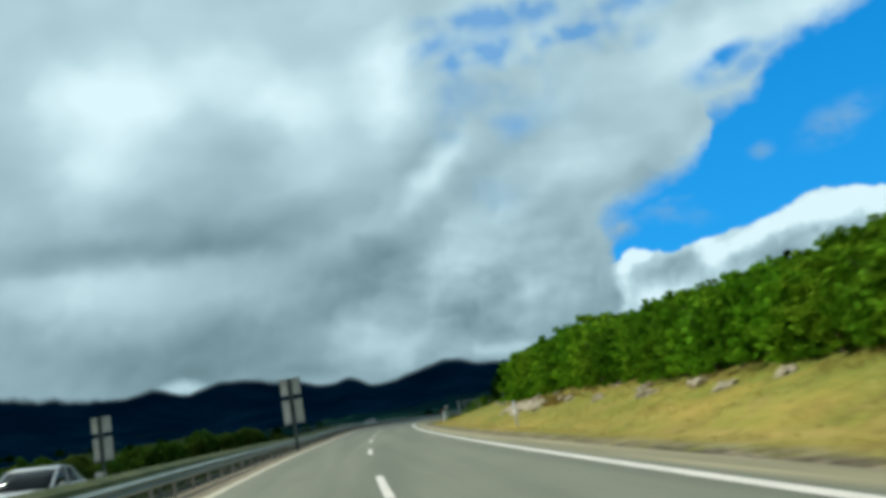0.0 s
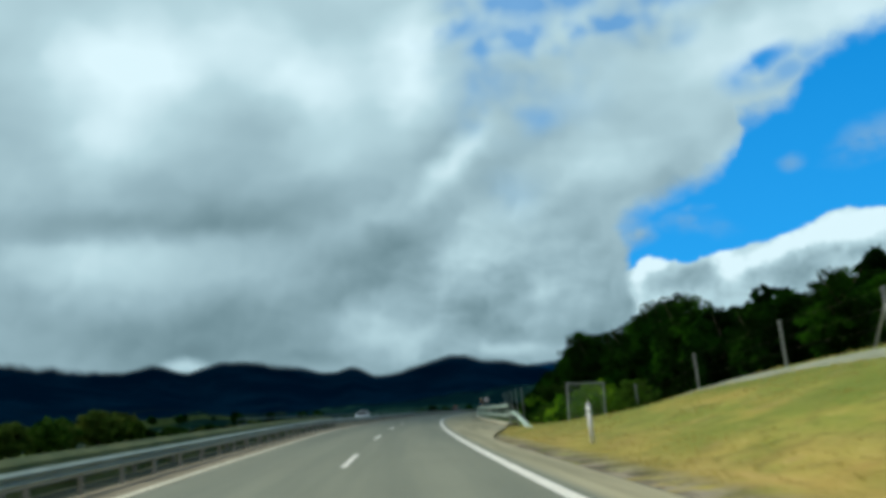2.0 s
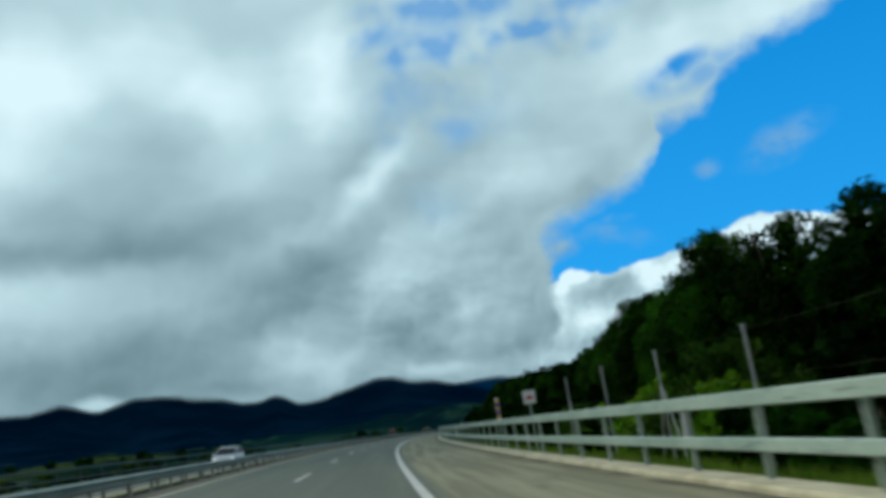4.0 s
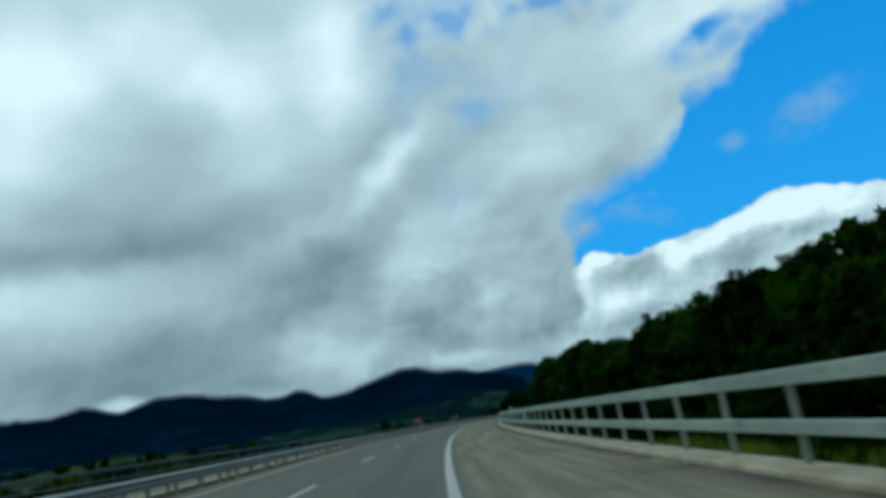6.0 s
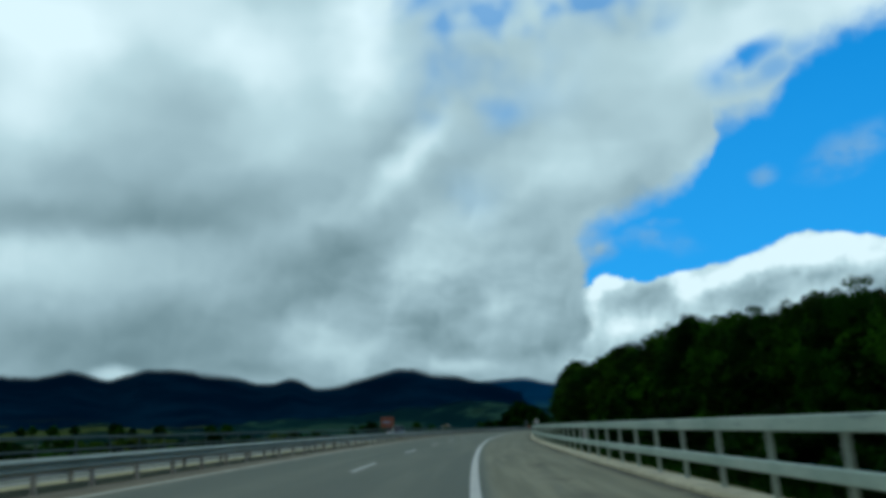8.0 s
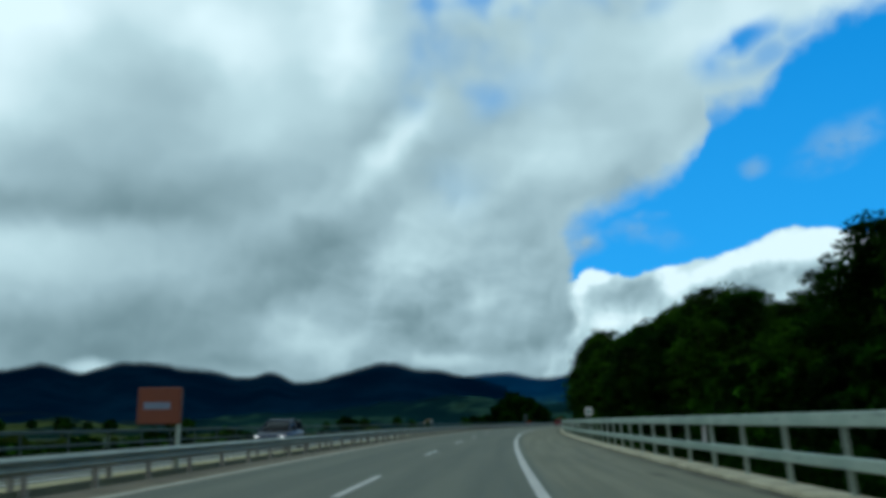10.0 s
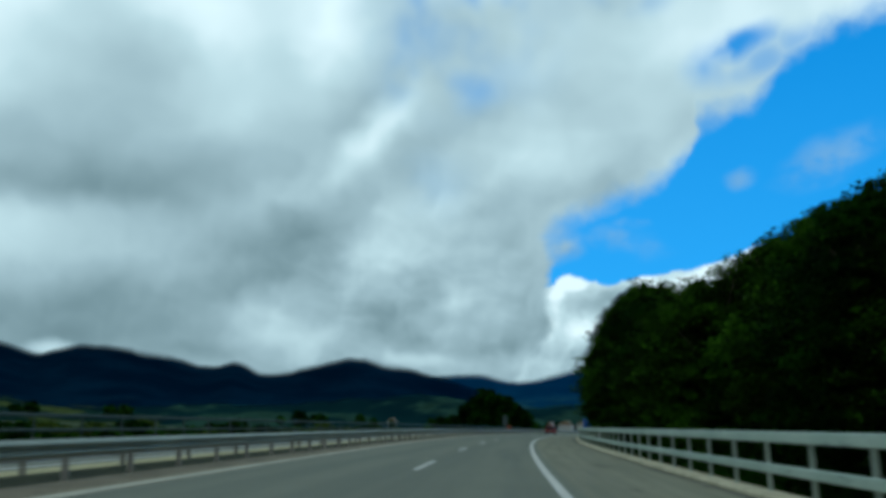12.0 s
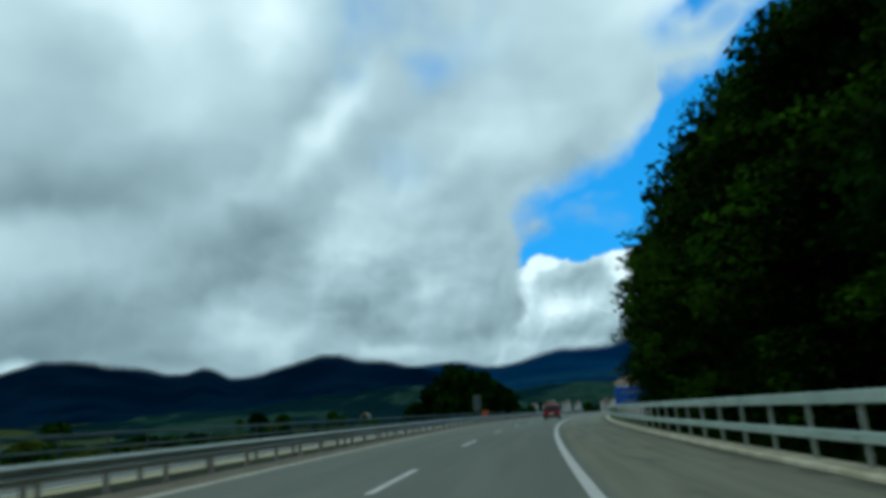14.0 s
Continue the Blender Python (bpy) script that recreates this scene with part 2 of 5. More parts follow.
def mountain_material(name, dark, light, field, reach=0.34, share=0.5):
    n = Net(name)
    p = n.place()
    sep = n.t.nodes.new("ShaderNodeSeparateXYZ")
    n.put(sep.inputs[0], n.node("ShaderNodeUVMap", "UV"))
    v = sep.outputs[1]
    big, mid, fine = n.noise(p, 0.0016, 5), n.noise(p, 0.006, 5), n.noise(p, 0.045, 4)
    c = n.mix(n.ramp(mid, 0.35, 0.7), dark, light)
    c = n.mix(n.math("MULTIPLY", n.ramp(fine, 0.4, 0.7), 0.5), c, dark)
    low = n.math("MULTIPLY", n.ramp(v, reach, reach * 0.3), n.ramp(n.noise(p, 0.0055, 4, 0.55, dist=0.6), share, share + 0.06))
    c = n.mix(low, c, n.mix(n.ramp(fine, 0.4, 0.6), field, tuple(x * 0.6 for x in field)))
    n.put(n.b.inputs["Base Color"], c)
    n.b.inputs["Roughness"].default_value = 1.0
    n.b.inputs["Specular IOR Level"].default_value = 0.0
    n.bump(fine, 0.35, 10.0)
    # stretches of the crest turn transparent, standing in for mist hanging over them
    mist = 0.0
    for az, wide, depth in ((-15.8, 2.6, 0.10), (-21, 4.0, 0.13), (2.8, 2.0, 0.08), (-4.6, 1.3, 0.07), (9.6, 1.2, 0.06), (-30, 5.0, 0.2), (18.5, 2.5, 0.10), (24, 2.5, 0.08)):
        off = n.math("DIVIDE", n.math("SUBTRACT", sep.outputs[0], az), wide)
        mist = n.math("MULTIPLY_ADD", n.ramp(n.math("ABSOLUTE", off), 1.5, 0.0), depth, mist)
    wool = n.noise(n.vec("MULTIPLY", n.node("ShaderNodeUVMap", "UV"), (0.7, 3.0, 1)), 1.0, 4, 0.55)
    fade = n.ramp(n.math("ADD", v, n.math("MULTIPLY", mist, n.math("MULTIPLY_ADD", wool, 1.6, 0.2))), 0.91, 1.06)
    tp = n.t.nodes.new("ShaderNodeBsdfTransparent")
    mx = n.t.nodes.new("ShaderNodeMixShader")
    n.put(mx.inputs[0], fade)
    n.t.links.new(n.b.outputs[0], mx.inputs[1])
    n.t.links.new(tp.outputs[0], mx.inputs[2])
    n.t.links.new(mx.outputs[0], n.out.inputs[0])
    return n.m


# lobes of the cloud deck: azimuth, elevation, half widths, tilt (degrees), strength
BRIGHT = (
    (-11.5, 25.5, 7.0, 3.4, 0, 0.10),     (-16.0, 22.6, 6.0, 4.6, 0, 0.34), (-5.5, 25.0, 5.0, 2.6, -20, 0.2), (-1.9, 20.5, 3.2, 4.8, 0, 0.14), (5.3, 24.1, 2.7, 4.8, 0, 0.26), (2.1, 23.6, 5.5, 3.9, 0, 0.1),
    (-16.6, 17.4, 2.7, 2.6, 0, 0.16), (8.1, 17.6, 3.4, 1.1, 45, 0.26), (10.3, 19.3, 1.8, 1.4, 30, 0.14), (5.9, 15.5, 4.1, 1.4, 35, 0.1), (-14.2, 10.2, 7.8, 1.6, 3, 0.24),
    (-14.8, 8.0, 5.5, 1.8, 0, 0.1), (10.3, 12.1, 3.9, 2.4, 20, 0.16), (17.1, 15.9, 5.5, 2.2, 25, 0.16), (25.1, 20.7, 5.4, 3.4, 30, 0.1),
)
BRIGHT_LOW = (
    (16.0, 8.0, 4.5, 3.0, 0, 0.06),
    (3.6, 4.8, 3.9, 1.7, 0, 0.24), (1.9, 6.9, 3.2, 1.3, 10, 0.13), (6.7, 9.3, 3.6, 1.7, 15, 0.1), (13.2, 7.1, 2.3, 1.4, 20, 0.12), (12.3, 4.0, 2.5, 0.6, 0, 0.18),
    (-10.2, 3.4, 1.3, 0.5, 0, 0.4), (36.0, 24.6, 7.8, 2.2, 15, 0.22), (29.0, 24.3, 5.5, 2.2, 15, 0.1), (-1.5, 9.1, 2.7, 1.3, 20, 0.08), (9.8, 4.1, 1.8, 0.6, 0, 0.1),
    (17.7, 4.1, 1.8, 0.6, 5, 0.14),
)
DARK = (
    (-9.5, 17.2, 5.6, 3.6, 0, 0.048), (-15.0, 12.7, 8.7, 1.2, 2, 0.176), (-7.4, 13.7, 5.5, 1.7, 0, 0.136), (-2.4, 14.6, 5.9, 1.8, 10, 0.104), (3.6, 11.7, 5.6, 2.2, 30, 0.125),
    (1.0, 9.5, 5.4, 2.2, 20, 0.11), (7.1, 19.4, 3.2, 2.0, 30, 0.104), (11.3, 14.5, 2.7, 2.4, 0, 0.064), (13.6, 12.6, 3.2, 1.2, 10, 0.064), (23.9, 15.1, 4.1, 1.2, 25, 0.08),
)
DARK_LOW = (
    (16.6, 7.1, 3.6, 2.4, 0, 0.03), (19.3, 7.0, 1.2, 2.6, -10, 0.038), (9.0, 5.9, 5.0, 1.6, 10, 0.075), (-10.7, 5.6, 8.7, 2.0, 3, 0.112), (-4.0, 6.8, 5.5, 1.8, 10, 0.083),
    (-6.6, 4.1, 9.1, 1.0, 0, 0.09), (5.6, 7.0, 2.3, 1.8, 30, 0.06), (-0.6, 3.9, 2.7, 0.6, 0, 0.06),
)
HOLES = (
    (13.5, 23.5, 6.0, 4.2, 0, 0.24), (17.0, 27.5, 9.0, 2.0, 0, 0.22),
    (8.4, 27.2, 2.5, 0.8, 20, 0.6), (13.2, 26.5, 2.7, 0.9, 10, 0.75), (11.0, 25.0, 1.3, 2.6, -10, 0.35), (14.4, 20.2, 1.6, 1.2, 0, 0.35), (19.0, 26.8, 3.6, 0.7, 0, 0.7),
    (23.9, 25.8, 2.7, 1.2, -10, 0.5), (30.3, 21.6, 2.4, 1.2, 10, 1), (34.2, 21.9, 2.7, 0.8, 20, 0.4), (12.2, 14.9, 2.3, 1.8, 0, 0.12), (15.6, 25.3, 2.7, 1.1, 20, 0.5),
    (10.5, 20.9, 1.4, 1.3, 0, 0.3), (15.7, 29.3, 7.3, 1.1, 0, 0.9), (25.5, 28.0, 4.1, 1.1, 10, 0.7),
)
# lobes of the white cloud far behind the gap
FAR_BRIGHT = ((21.4, 9.3, 0.9, 0.5, 0, 0.5), (20.5, 8.0, 0.5, 1.2, 0, 0.3), (26.3, 8.6, 0.9, 1.3, 15, 0.45), (33.4, 10.4, 3.4, 0.9, 8, 0.45), (29.0, 9.2, 2.2, 0.6, 15, 0.4), (21.6, 6.0, 2.2, 1.0, 10, 0.3), (37, 9.8, 3, 1.0, 0, 0.3), (24.5, 6.2, 2.4, 0.8, 0, 0.15), (33.5, 7.5, 2.5, 0.8, 10, 0.15))
FAR_DARK = ((23.9, 8.2, 1.9, 1.0, 5, 0.24), (30.5, 7.9, 1.6, 0.9, 10, 0.26), (34.9, 8.8, 2.0, 0.5, 10, 0.14), (26, 4.8, 7, 0.8, 0, 0.2), (38.5, 8.0, 2.5, 0.8, 0, 0.2))
UNDER = ((17, 9.5), (19.3, 12.0), (20.8, 13.1), (23.1, 14.1), (26, 15.1), (27.4, 16), (28.4, 17.2), (28.6, 18.6), (30.8, 19.5), (32, 19.9), (34.0, 22.0), (36.5, 23.0), (40, 24.0), (43, 25.2), (59, 28.5))
OVER = ((17, 8.6), (20.1, 9.0), (20.7, 9.5), (21.4, 9.7), (22.3, 9.4), (23.8, 9.1), (25.6, 9.6), (28.5, 10.0), (31.3, 10.85), (33.4, 11.6), (35.4, 11.4), (39, 10.8), (59, 9.6))


class Sky(Net):
    """Nodes that the two layers of the sky share; their uv is azimuth and elevation in degrees."""

    def begin(self):
        self.t.nodes.remove(self.b)
        self.uv = self.node("ShaderNodeUVMap", "UV")
        wide = self.vec("SUBTRACT", self.noise(self.uv, 0.16, 2, col=True), (0.5, 0.5, 0.5))
        self.warp = self.vec("SUBTRACT", self.noise(self.uv, 0.42, 2, 0.4, col=True), (0.5, 0.5, 0.5))
        self.q = self.vec("ADD", self.uv, self.vec("ADD", self.vec("MULTIPLY", wide, (1.6, 1.1, 0)), self.vec("MULTIPLY", self.warp, (1.7, 1.3, 0))))
        return self

    def lump(self, v, az, el, ra, re, tilt=0.0):
        mp = self.t.nodes.new("ShaderNodeMapping")
        mp.vector_type = "TEXTURE"
        self.put(mp.inputs["Vector"], v)
        mp.inputs["Location"].default_value = (az, el, 0)
        mp.inputs["Rotation"].default_value = (0, 0, radians(tilt))
        mp.inputs["Scale"].default_value = (ra, re, 1)
        return self.ramp(self.vec("LENGTH", mp.outputs[0]), 1.6, 0.0)

    def total(self, items, v):
        acc = 0.0
        for az, el, ra, re, tilt, k in items:
            acc = self.math("MULTIPLY_ADD", self.lump(v, az, el, ra, re, tilt), k, acc)
        return acc

    def split(self, v):
        sep = self.t.nodes.new("ShaderNodeSeparateXYZ")
        self.put(sep.inputs[0], v)
        return sep.outputs[0], sep.outputs[1]

    def curve(self, points, az):
        c = self.t.nodes.new("ShaderNodeFloatCurve")
        cv = c.mapping.curves[0]
        for i, (a, e) in enumerate(points):
            x, y = (a - 17) / 42, e / 30
            if i == 0 or i == len(points) - 1:
                cv.points[0 if i == 0 else -1].location = (x, y)
            else:
                cv.points.new(x, y)
        c.mapping.update()
        self.put(c.inputs["Value"], self.ramp(az, 17, 59, smooth=False))
        return self.math("MULTIPLY", c.outputs[0], 30.0)

    def relief(self, v, scale, detail, rough, step):
        """Lobes lit from above and from the side of the sun."""
        a = self.noise(v, scale, detail, rough)
        b = self.noise(self.vec("ADD", v, (-0.55 * step, step, 0)), scale, detail, rough)
        return self.math("SUBTRACT", a, b)

    def grey(self, lum):
        cr = self.t.nodes.new("ShaderNodeValToRGB")
        el_ = cr.color_ramp.elements
        el_[0].position, el_[0].color = 0.0, (0.088, 0.145, 0.160, 1)
        el_[1].position, el_[1].color = 1.0, (0.81, 0.94, 0.965, 1)
        for pos, col in ((0.3, (0.195, 0.284, 0.312, 1)), (0.55, (0.352, 0.472, 0.512, 1)), (0.78, (0.535, 0.684, 0.718, 1))):
            e = el_.new(pos)
            e.color = col
        self.put(cr.inputs[0], lum)
        return cr.outputs[0]

    def glow(self, col):
        em = self.t.nodes.new("ShaderNodeEmission")
        self.put(em.inputs[0], col)
        em.inputs[1].default_value = 1.0
        return em.outputs[0]


# the deck lies level at its height from its southern edge on, and meets the horizon far off
# EDGE, out of view, is placed so the road's later stretch lies in shade
DECK, EDGE = 690.0, 142.0
CENTRE = at(200, 0)


def deck_material():
    """The grey cloud deck, open over the blue gap and in a few thin places."""
    n = Sky("cloud_deck").begin()
    q2 = n.vec("ADD", n.uv, n.vec("MULTIPLY", n.warp, (1.5, 1.2, 0)))
    az, el = n.split(q2)
    ragged = n.math("MULTIPLY_ADD", n.noise(n.uv, 0.8, 3, 0.5), 1.5, -0.75)
    under = n.math("ADD", n.math("SUBTRACT", n.curve(UNDER, az), el), ragged)
    # the deck's side runs down to the ridge beside the far cloud
    side = n.math("SUBTRACT", az, n.ramp(el, 3.0, 6.0, 17.6, 19.9))
    side = n.math("ADD", side, n.math("MULTIPLY", n.ramp(el, 10.4, 12.0), 0.5))
    gap = n.math("MULTIPLY", n.ramp(under, -0.9, 1.25), n.ramp(n.math("ADD", side, n.math("MULTIPLY", ragged, 0.7)), -0.25, 0.55))
    hole = n.math("MULTIPLY", n.total(HOLES, n.q), n.ramp(n.noise(n.uv, 0.27, 2, 0.5), 0.30, 0.68))
    # thin wisps inside the gap
    thin = n.noise(n.vec("MULTIPLY", n.uv, (1, 1.4, 1)), 0.5, 3, 0.5)
    fluff = n.math("MAXIMUM", n.lump(n.q, 36.5, 16.1, 2.6, 1.1, 20), n.lump(n.q, 31.4, 15.1, 0.8, 0.5))
    fluff = n.math("MAXIMUM", fluff, n.math("MULTIPLY", n.math("MAXIMUM", n.lump(n.q, 24.6, 11.8, 2.4, 0.7, -10), n.lump(n.q, 24.9, 12.7, 0.9, 0.4)), 0.8))
    wisp = n.math("MULTIPLY", fluff, n.ramp(thin, 0.36, 0.62, 0.08, 0.40))
    # a ragged lobe reaches into the gap over the far cloud
    wisp = n.math("MAXIMUM", wisp, n.math("MULTIPLY", n.lump(n.q, 20.4, 11.3, 1.7, 0.9, 15), n.ramp(ragged, -0.3, 0.35, 0.45, 0.95)))
    gap = n.math("MULTIPLY", gap, n.math("SUBTRACT", 1.0, wisp))
    # a clear notch behind the ragged tongue at the gap's upper edge
    notch = n.math("MAXIMUM", n.lump(n.q, 30.8, 22.2, 2.2, 0.9, 15), n.math("MULTIPLY", n.lump(n.q, 34.0, 22.3, 2.6, 0.8, 10), 0.55))
    notch = n.math("MULTIPLY", n.ramp(notch, 0.0, 1.05), n.ramp(n.noise(n.uv, 0.55, 2, 0.4), 0.30, 0.56, 0.5, 0.97))
    gap = n.math("MAXIMUM", gap, notch)
    clear = n.math("MAXIMUM", gap, n.math("MINIMUM", n.math("MULTIPLY", hole, 1.0), 0.64))

    # the unseen southern rim is thinned so that partial sun reaches the road
    rim = n.t.nodes.new("ShaderNodeSeparateXYZ")
    n.put(rim.inputs[0], n.place())
    clear = n.math("MAXIMUM", clear, n.ramp(rim.outputs[1], CENTRE.y + EDGE, CENTRE.y + EDGE + 150, 1.0, 0.0))

    slant = n.t.nodes.new("ShaderNodeMapping")
    n.put(slant.inputs["Vector"], n.q)
    slant.inputs["Rotation"].default_value = (0, 0, radians(-20))
    slant.inputs["Scale"].default_value = (0.8, 1.25, 1)
    broad = n.math("MULTIPLY_ADD", n.ramp(n.noise(slant.outputs[0], 0.15, 2, 0.4), 0.32, 0.68), 0.08, -0.04)
    lobes = n.math("MULTIPLY", n.relief(slant.outputs[0], 0.21, 2, 0.35, 1.4), n.ramp(el, 24, 8, 0.24, 0.37, smooth=False))
    puffs = n.math("MULTIPLY", n.relief(n.q, 0.42, 3, 0.42, 0.7), n.ramp(el, 19, 8, 0.06, 0.36, smooth=False))
    # smooth in the west, heaped towards the gap
    heaped = n.ramp(az, -4, 9)
    lobes = n.math("MULTIPLY", lobes, n.math("MULTIPLY_ADD", heaped, 0.5, 0.5))
    puffs = n.math("MULTIPLY", puffs, n.math("MULTIPLY_ADD", heaped, 0.55, 0.45))
    knobs = n.math("MULTIPLY", n.math("MULTIPLY", heaped, n.ramp(el, 15, 8)), n.math("MULTIPLY", n.relief(n.vec("MULTIPLY", n.q, (0.75, 1.25, 1)), 0.72, 3, 0.4, 0.5), 0.15))
    puffs = n.math("ADD", puffs, knobs)
    lum = n.math("SUBTRACT", n.total(BRIGHT + BRIGHT_LOW, n.q), n.total(DARK + DARK_LOW, n.q))
    lum = n.math("ADD", n.math("ADD", lum, broad), n.math("ADD", lobes, puffs))
    lum = n.math("ADD", lum, n.ramp(el, 4, 28, 0.465, 0.72, smooth=False))
    # thinner cloud along the gap is paler
    lum = n.math("ADD", lum, n.math("MULTIPLY", n.ramp(under, -2.4, -0.2), n.ramp(el, 11, 15, 0.0, 0.05)))
    mx = n.t.nodes.new("ShaderNodeMixShader")
    n.put(mx.inputs[0], clear)
    n.t.links.new(n.glow(n.grey(lum)), mx.inputs[1])
    n.t.links.new(n.node("ShaderNodeBsdfTransparent", 0), mx.inputs[2])
    n.t.links.new(mx.outputs[0], n.out.inputs[0])
    return n.m


def far_sky_material():
    """Blue sky over a white heap of cloud at the horizon."""
    n = Sky("far_sky").begin()
    q2 = n.vec("ADD", n.uv, n.vec("MULTIPLY", n.vec("SUBTRACT", n.noise(n.uv, 1.1, 4, 0.55, col=True), (0.5, 0.5, 0.5)), (0.9, 0.7, 0)))
    az, el = n.split(q2)
    top = n.math("SUBTRACT", n.curve(OVER, az), el)
    puffs = n.math("ADD", n.math("MULTIPLY", n.relief(n.q, 0.7, 3, 0.5, 0.45), 0.48), n.math("MULTIPLY_ADD", n.noise(n.q, 0.3, 3, 0.5), 0.2, -0.1))
    lum = n.math("SUBTRACT", n.total(FAR_BRIGHT, q2), n.total(FAR_DARK, q2))
    lum = n.math("ADD", n.math("ADD", lum, puffs), n.ramp(top, 0.0, 2.0, 0.80, 0.64))
    deep = n.mix(n.ramp(el, 9, 26, smooth=False), (0.044, 0.372, 0.86), (0.018, 0.248, 0.67))
    n.t.links.new(n.glow(n.mix(n.ramp(top, -0.10, 0.14), deep, n.grey(lum))), n.out.inputs[0])
    return n.m


ASPHALT = road_material()
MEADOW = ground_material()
PAINT = surface("road_paint", (0.72, 0.70, 0.62), (0.60, 0.58, 0.52), 0.6, 12, 0.7, bump=0.1, own=False)

def steel_material():
    """Pale greenish galvanised steel with long smears of grime."""
    n = Net("galvanised_steel")
    v, p = n.node("ShaderNodeUVMap", "UV"), n.place()
    big, fine = n.noise(p, 0.5, 4), n.noise(p, 11, 3)
    c = n.mix(n.ramp(big, 0.32, 0.68), (0.33, 0.44, 0.36), (0.48, 0.58, 0.485))
    c = n.mix(n.math("MULTIPLY", n.ramp(fine, 0.4, 0.7), 0.3), c, (0.24, 0.30, 0.25))
    smear = n.ramp(n.noise(n.vec("MULTIPLY", p, (1.3, 1.3, 9.0)), 1.1, 5, 0.62), 0.56, 0.70, 0.0, 0.75)
    c = n.mix(smear, c, (0.13, 0.18, 0.17))
    n.put(n.b.inputs["Base Color"], c)
    n.put(n.b.inputs["Roughness"], n.ramp(fine, 0, 1, 0.42, 0.62))
    n.b.inputs["Metallic"].default_value = 0.12
    n.bump(fine, 0.1, 0.004)
    return n.m


STEEL = steel_material()
POST = surface("post_steel", (0.29, 0.36, 0.30), (0.44, 0.52, 0.44), 0.8, 14, 0.6, 0.2, 0.08, 0.004, own=False)
EDGE_PAINT = surface("worn_edge_paint", (0.56, 0.53, 0.40), (0.40, 0.38, 0.28), 0.8, 9, 0.75, bump=0.1, own=False)
RAIL = surface("pale_galvanised_rail", (0.20, 0.25, 0.205), (0.325, 0.375, 0.315), 0.7, 10, 0.5, 0.15, 0.08, 0.004, own=False)
DULL = surface("weathered_steel", (0.30, 0.30, 0.26), (0.42, 0.41, 0.36), 0.8, 14, 0.6, 0.3, 0.08, 0.004, own=False)
CONCRETE = surface("pale_concrete", (0.38, 0.335, 0.205), (0.74, 0.67, 0.46), 1.1, 11, 0.9, bump=0.3, own=False)
GRAVEL = surface("median_gravel", (0.44, 0.40, 0.21), (0.62, 0.56, 0.31), 0.5, 14, 0.95, bump=0.5, depth=0.03, own=False)
SOIL = surface("brown_soil", (0.13, 0.11, 0.065), (0.26, 0.22, 0.145), 0.7, 10, 0.95, bump=0.5, depth=0.03, own=False)
DARK_STRIP = surface("dark_weeds", (0.018, 0.026, 0.012), (0.05, 0.06, 0.025), 1.2, 9, 0.95, bump=0.6, depth=0.05, own=False)
# darker teal copy of the barrier steel, for the far side
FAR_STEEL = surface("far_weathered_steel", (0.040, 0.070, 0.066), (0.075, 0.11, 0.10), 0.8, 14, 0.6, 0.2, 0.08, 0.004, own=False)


# ---------- building helpers ----------
def part(name, bm, material, parent=None, label=""):
    """One mesh object out of a bmesh, under a thing or part."""
    me = bpy.data.meshes.new(name)
    if isinstance(bm, bmesh.types.BMesh):
        bm.to_mesh(me)
        bm.free()
    else:
        me.from_pydata(*bm)
    me.materials.append(material)
    ob = new(name, me)
    ob.parent = parent
    return tagged(ob, label) if label else ob


def smooth(ob):
    for p in ob.data.polygons:
        p.use_smooth = True
    return ob


def again(ob, m, parent=None):
    """A further piece on the same mesh."""
    o = new(ob.name, ob.data)
    o.parent = parent or ob.parent
    o.matrix_basis = m
    return o


def thing(name, m, label, category, group="", kind=""):
    ob = new(name)
    ob.empty_display_size = 0.2
    ob.matrix_basis = m
    return tagged(ob, label, category, group, kind)


def box(bm, x, y, z, sx, sy, sz, bevel=0.0, m=None):
    """Adds a box with its centre at x, y, z."""
    g = bmesh.ops.create_cube(bm, size=1.0)["verts"]
    bmesh.ops.scale(bm, vec=(sx, sy, sz), verts=g)
    if bevel:
        es = list({e for v in g for e in v.link_edges})
        r = bmesh.ops.bevel(bm, geom=es, offset=bevel, segments=2, affect="EDGES", profile=0.5)
        g = list({v for f in r["faces"] for v in f.verts} | {v for v in g if v.is_valid})
    bmesh.ops.translate(bm, vec=(x, y, z), verts=g)
    if m is not None:
        bmesh.ops.transform(bm, matrix=m, verts=g)
    return bm


def rod(bm, a, b, r0, r1=None, sides=8):
    """Adds a tapered round rod from a to b."""
    a, b = Vector(a), Vector(b)
    r1 = r0 if r1 is None else r1
    q = (b - a).to_track_quat("Z", "Y").to_matrix()
    rings = []
    for c, r in ((a, r0), (b, r1)):
        rings.append([bm.verts.new(c + q @ Vector((r * math.cos(k * math.tau / sides), r * math.sin(k * math.tau / sides), 0))) for k in range(sides)])
    for k in range(sides):
        j = (k + 1) % sides
        bm.faces.new((rings[0][k], rings[0][j], rings[1][j], rings[1][k]))
    bm.faces.new(rings[0][::-1])
    bm.faces.new(rings[1])
    return bm


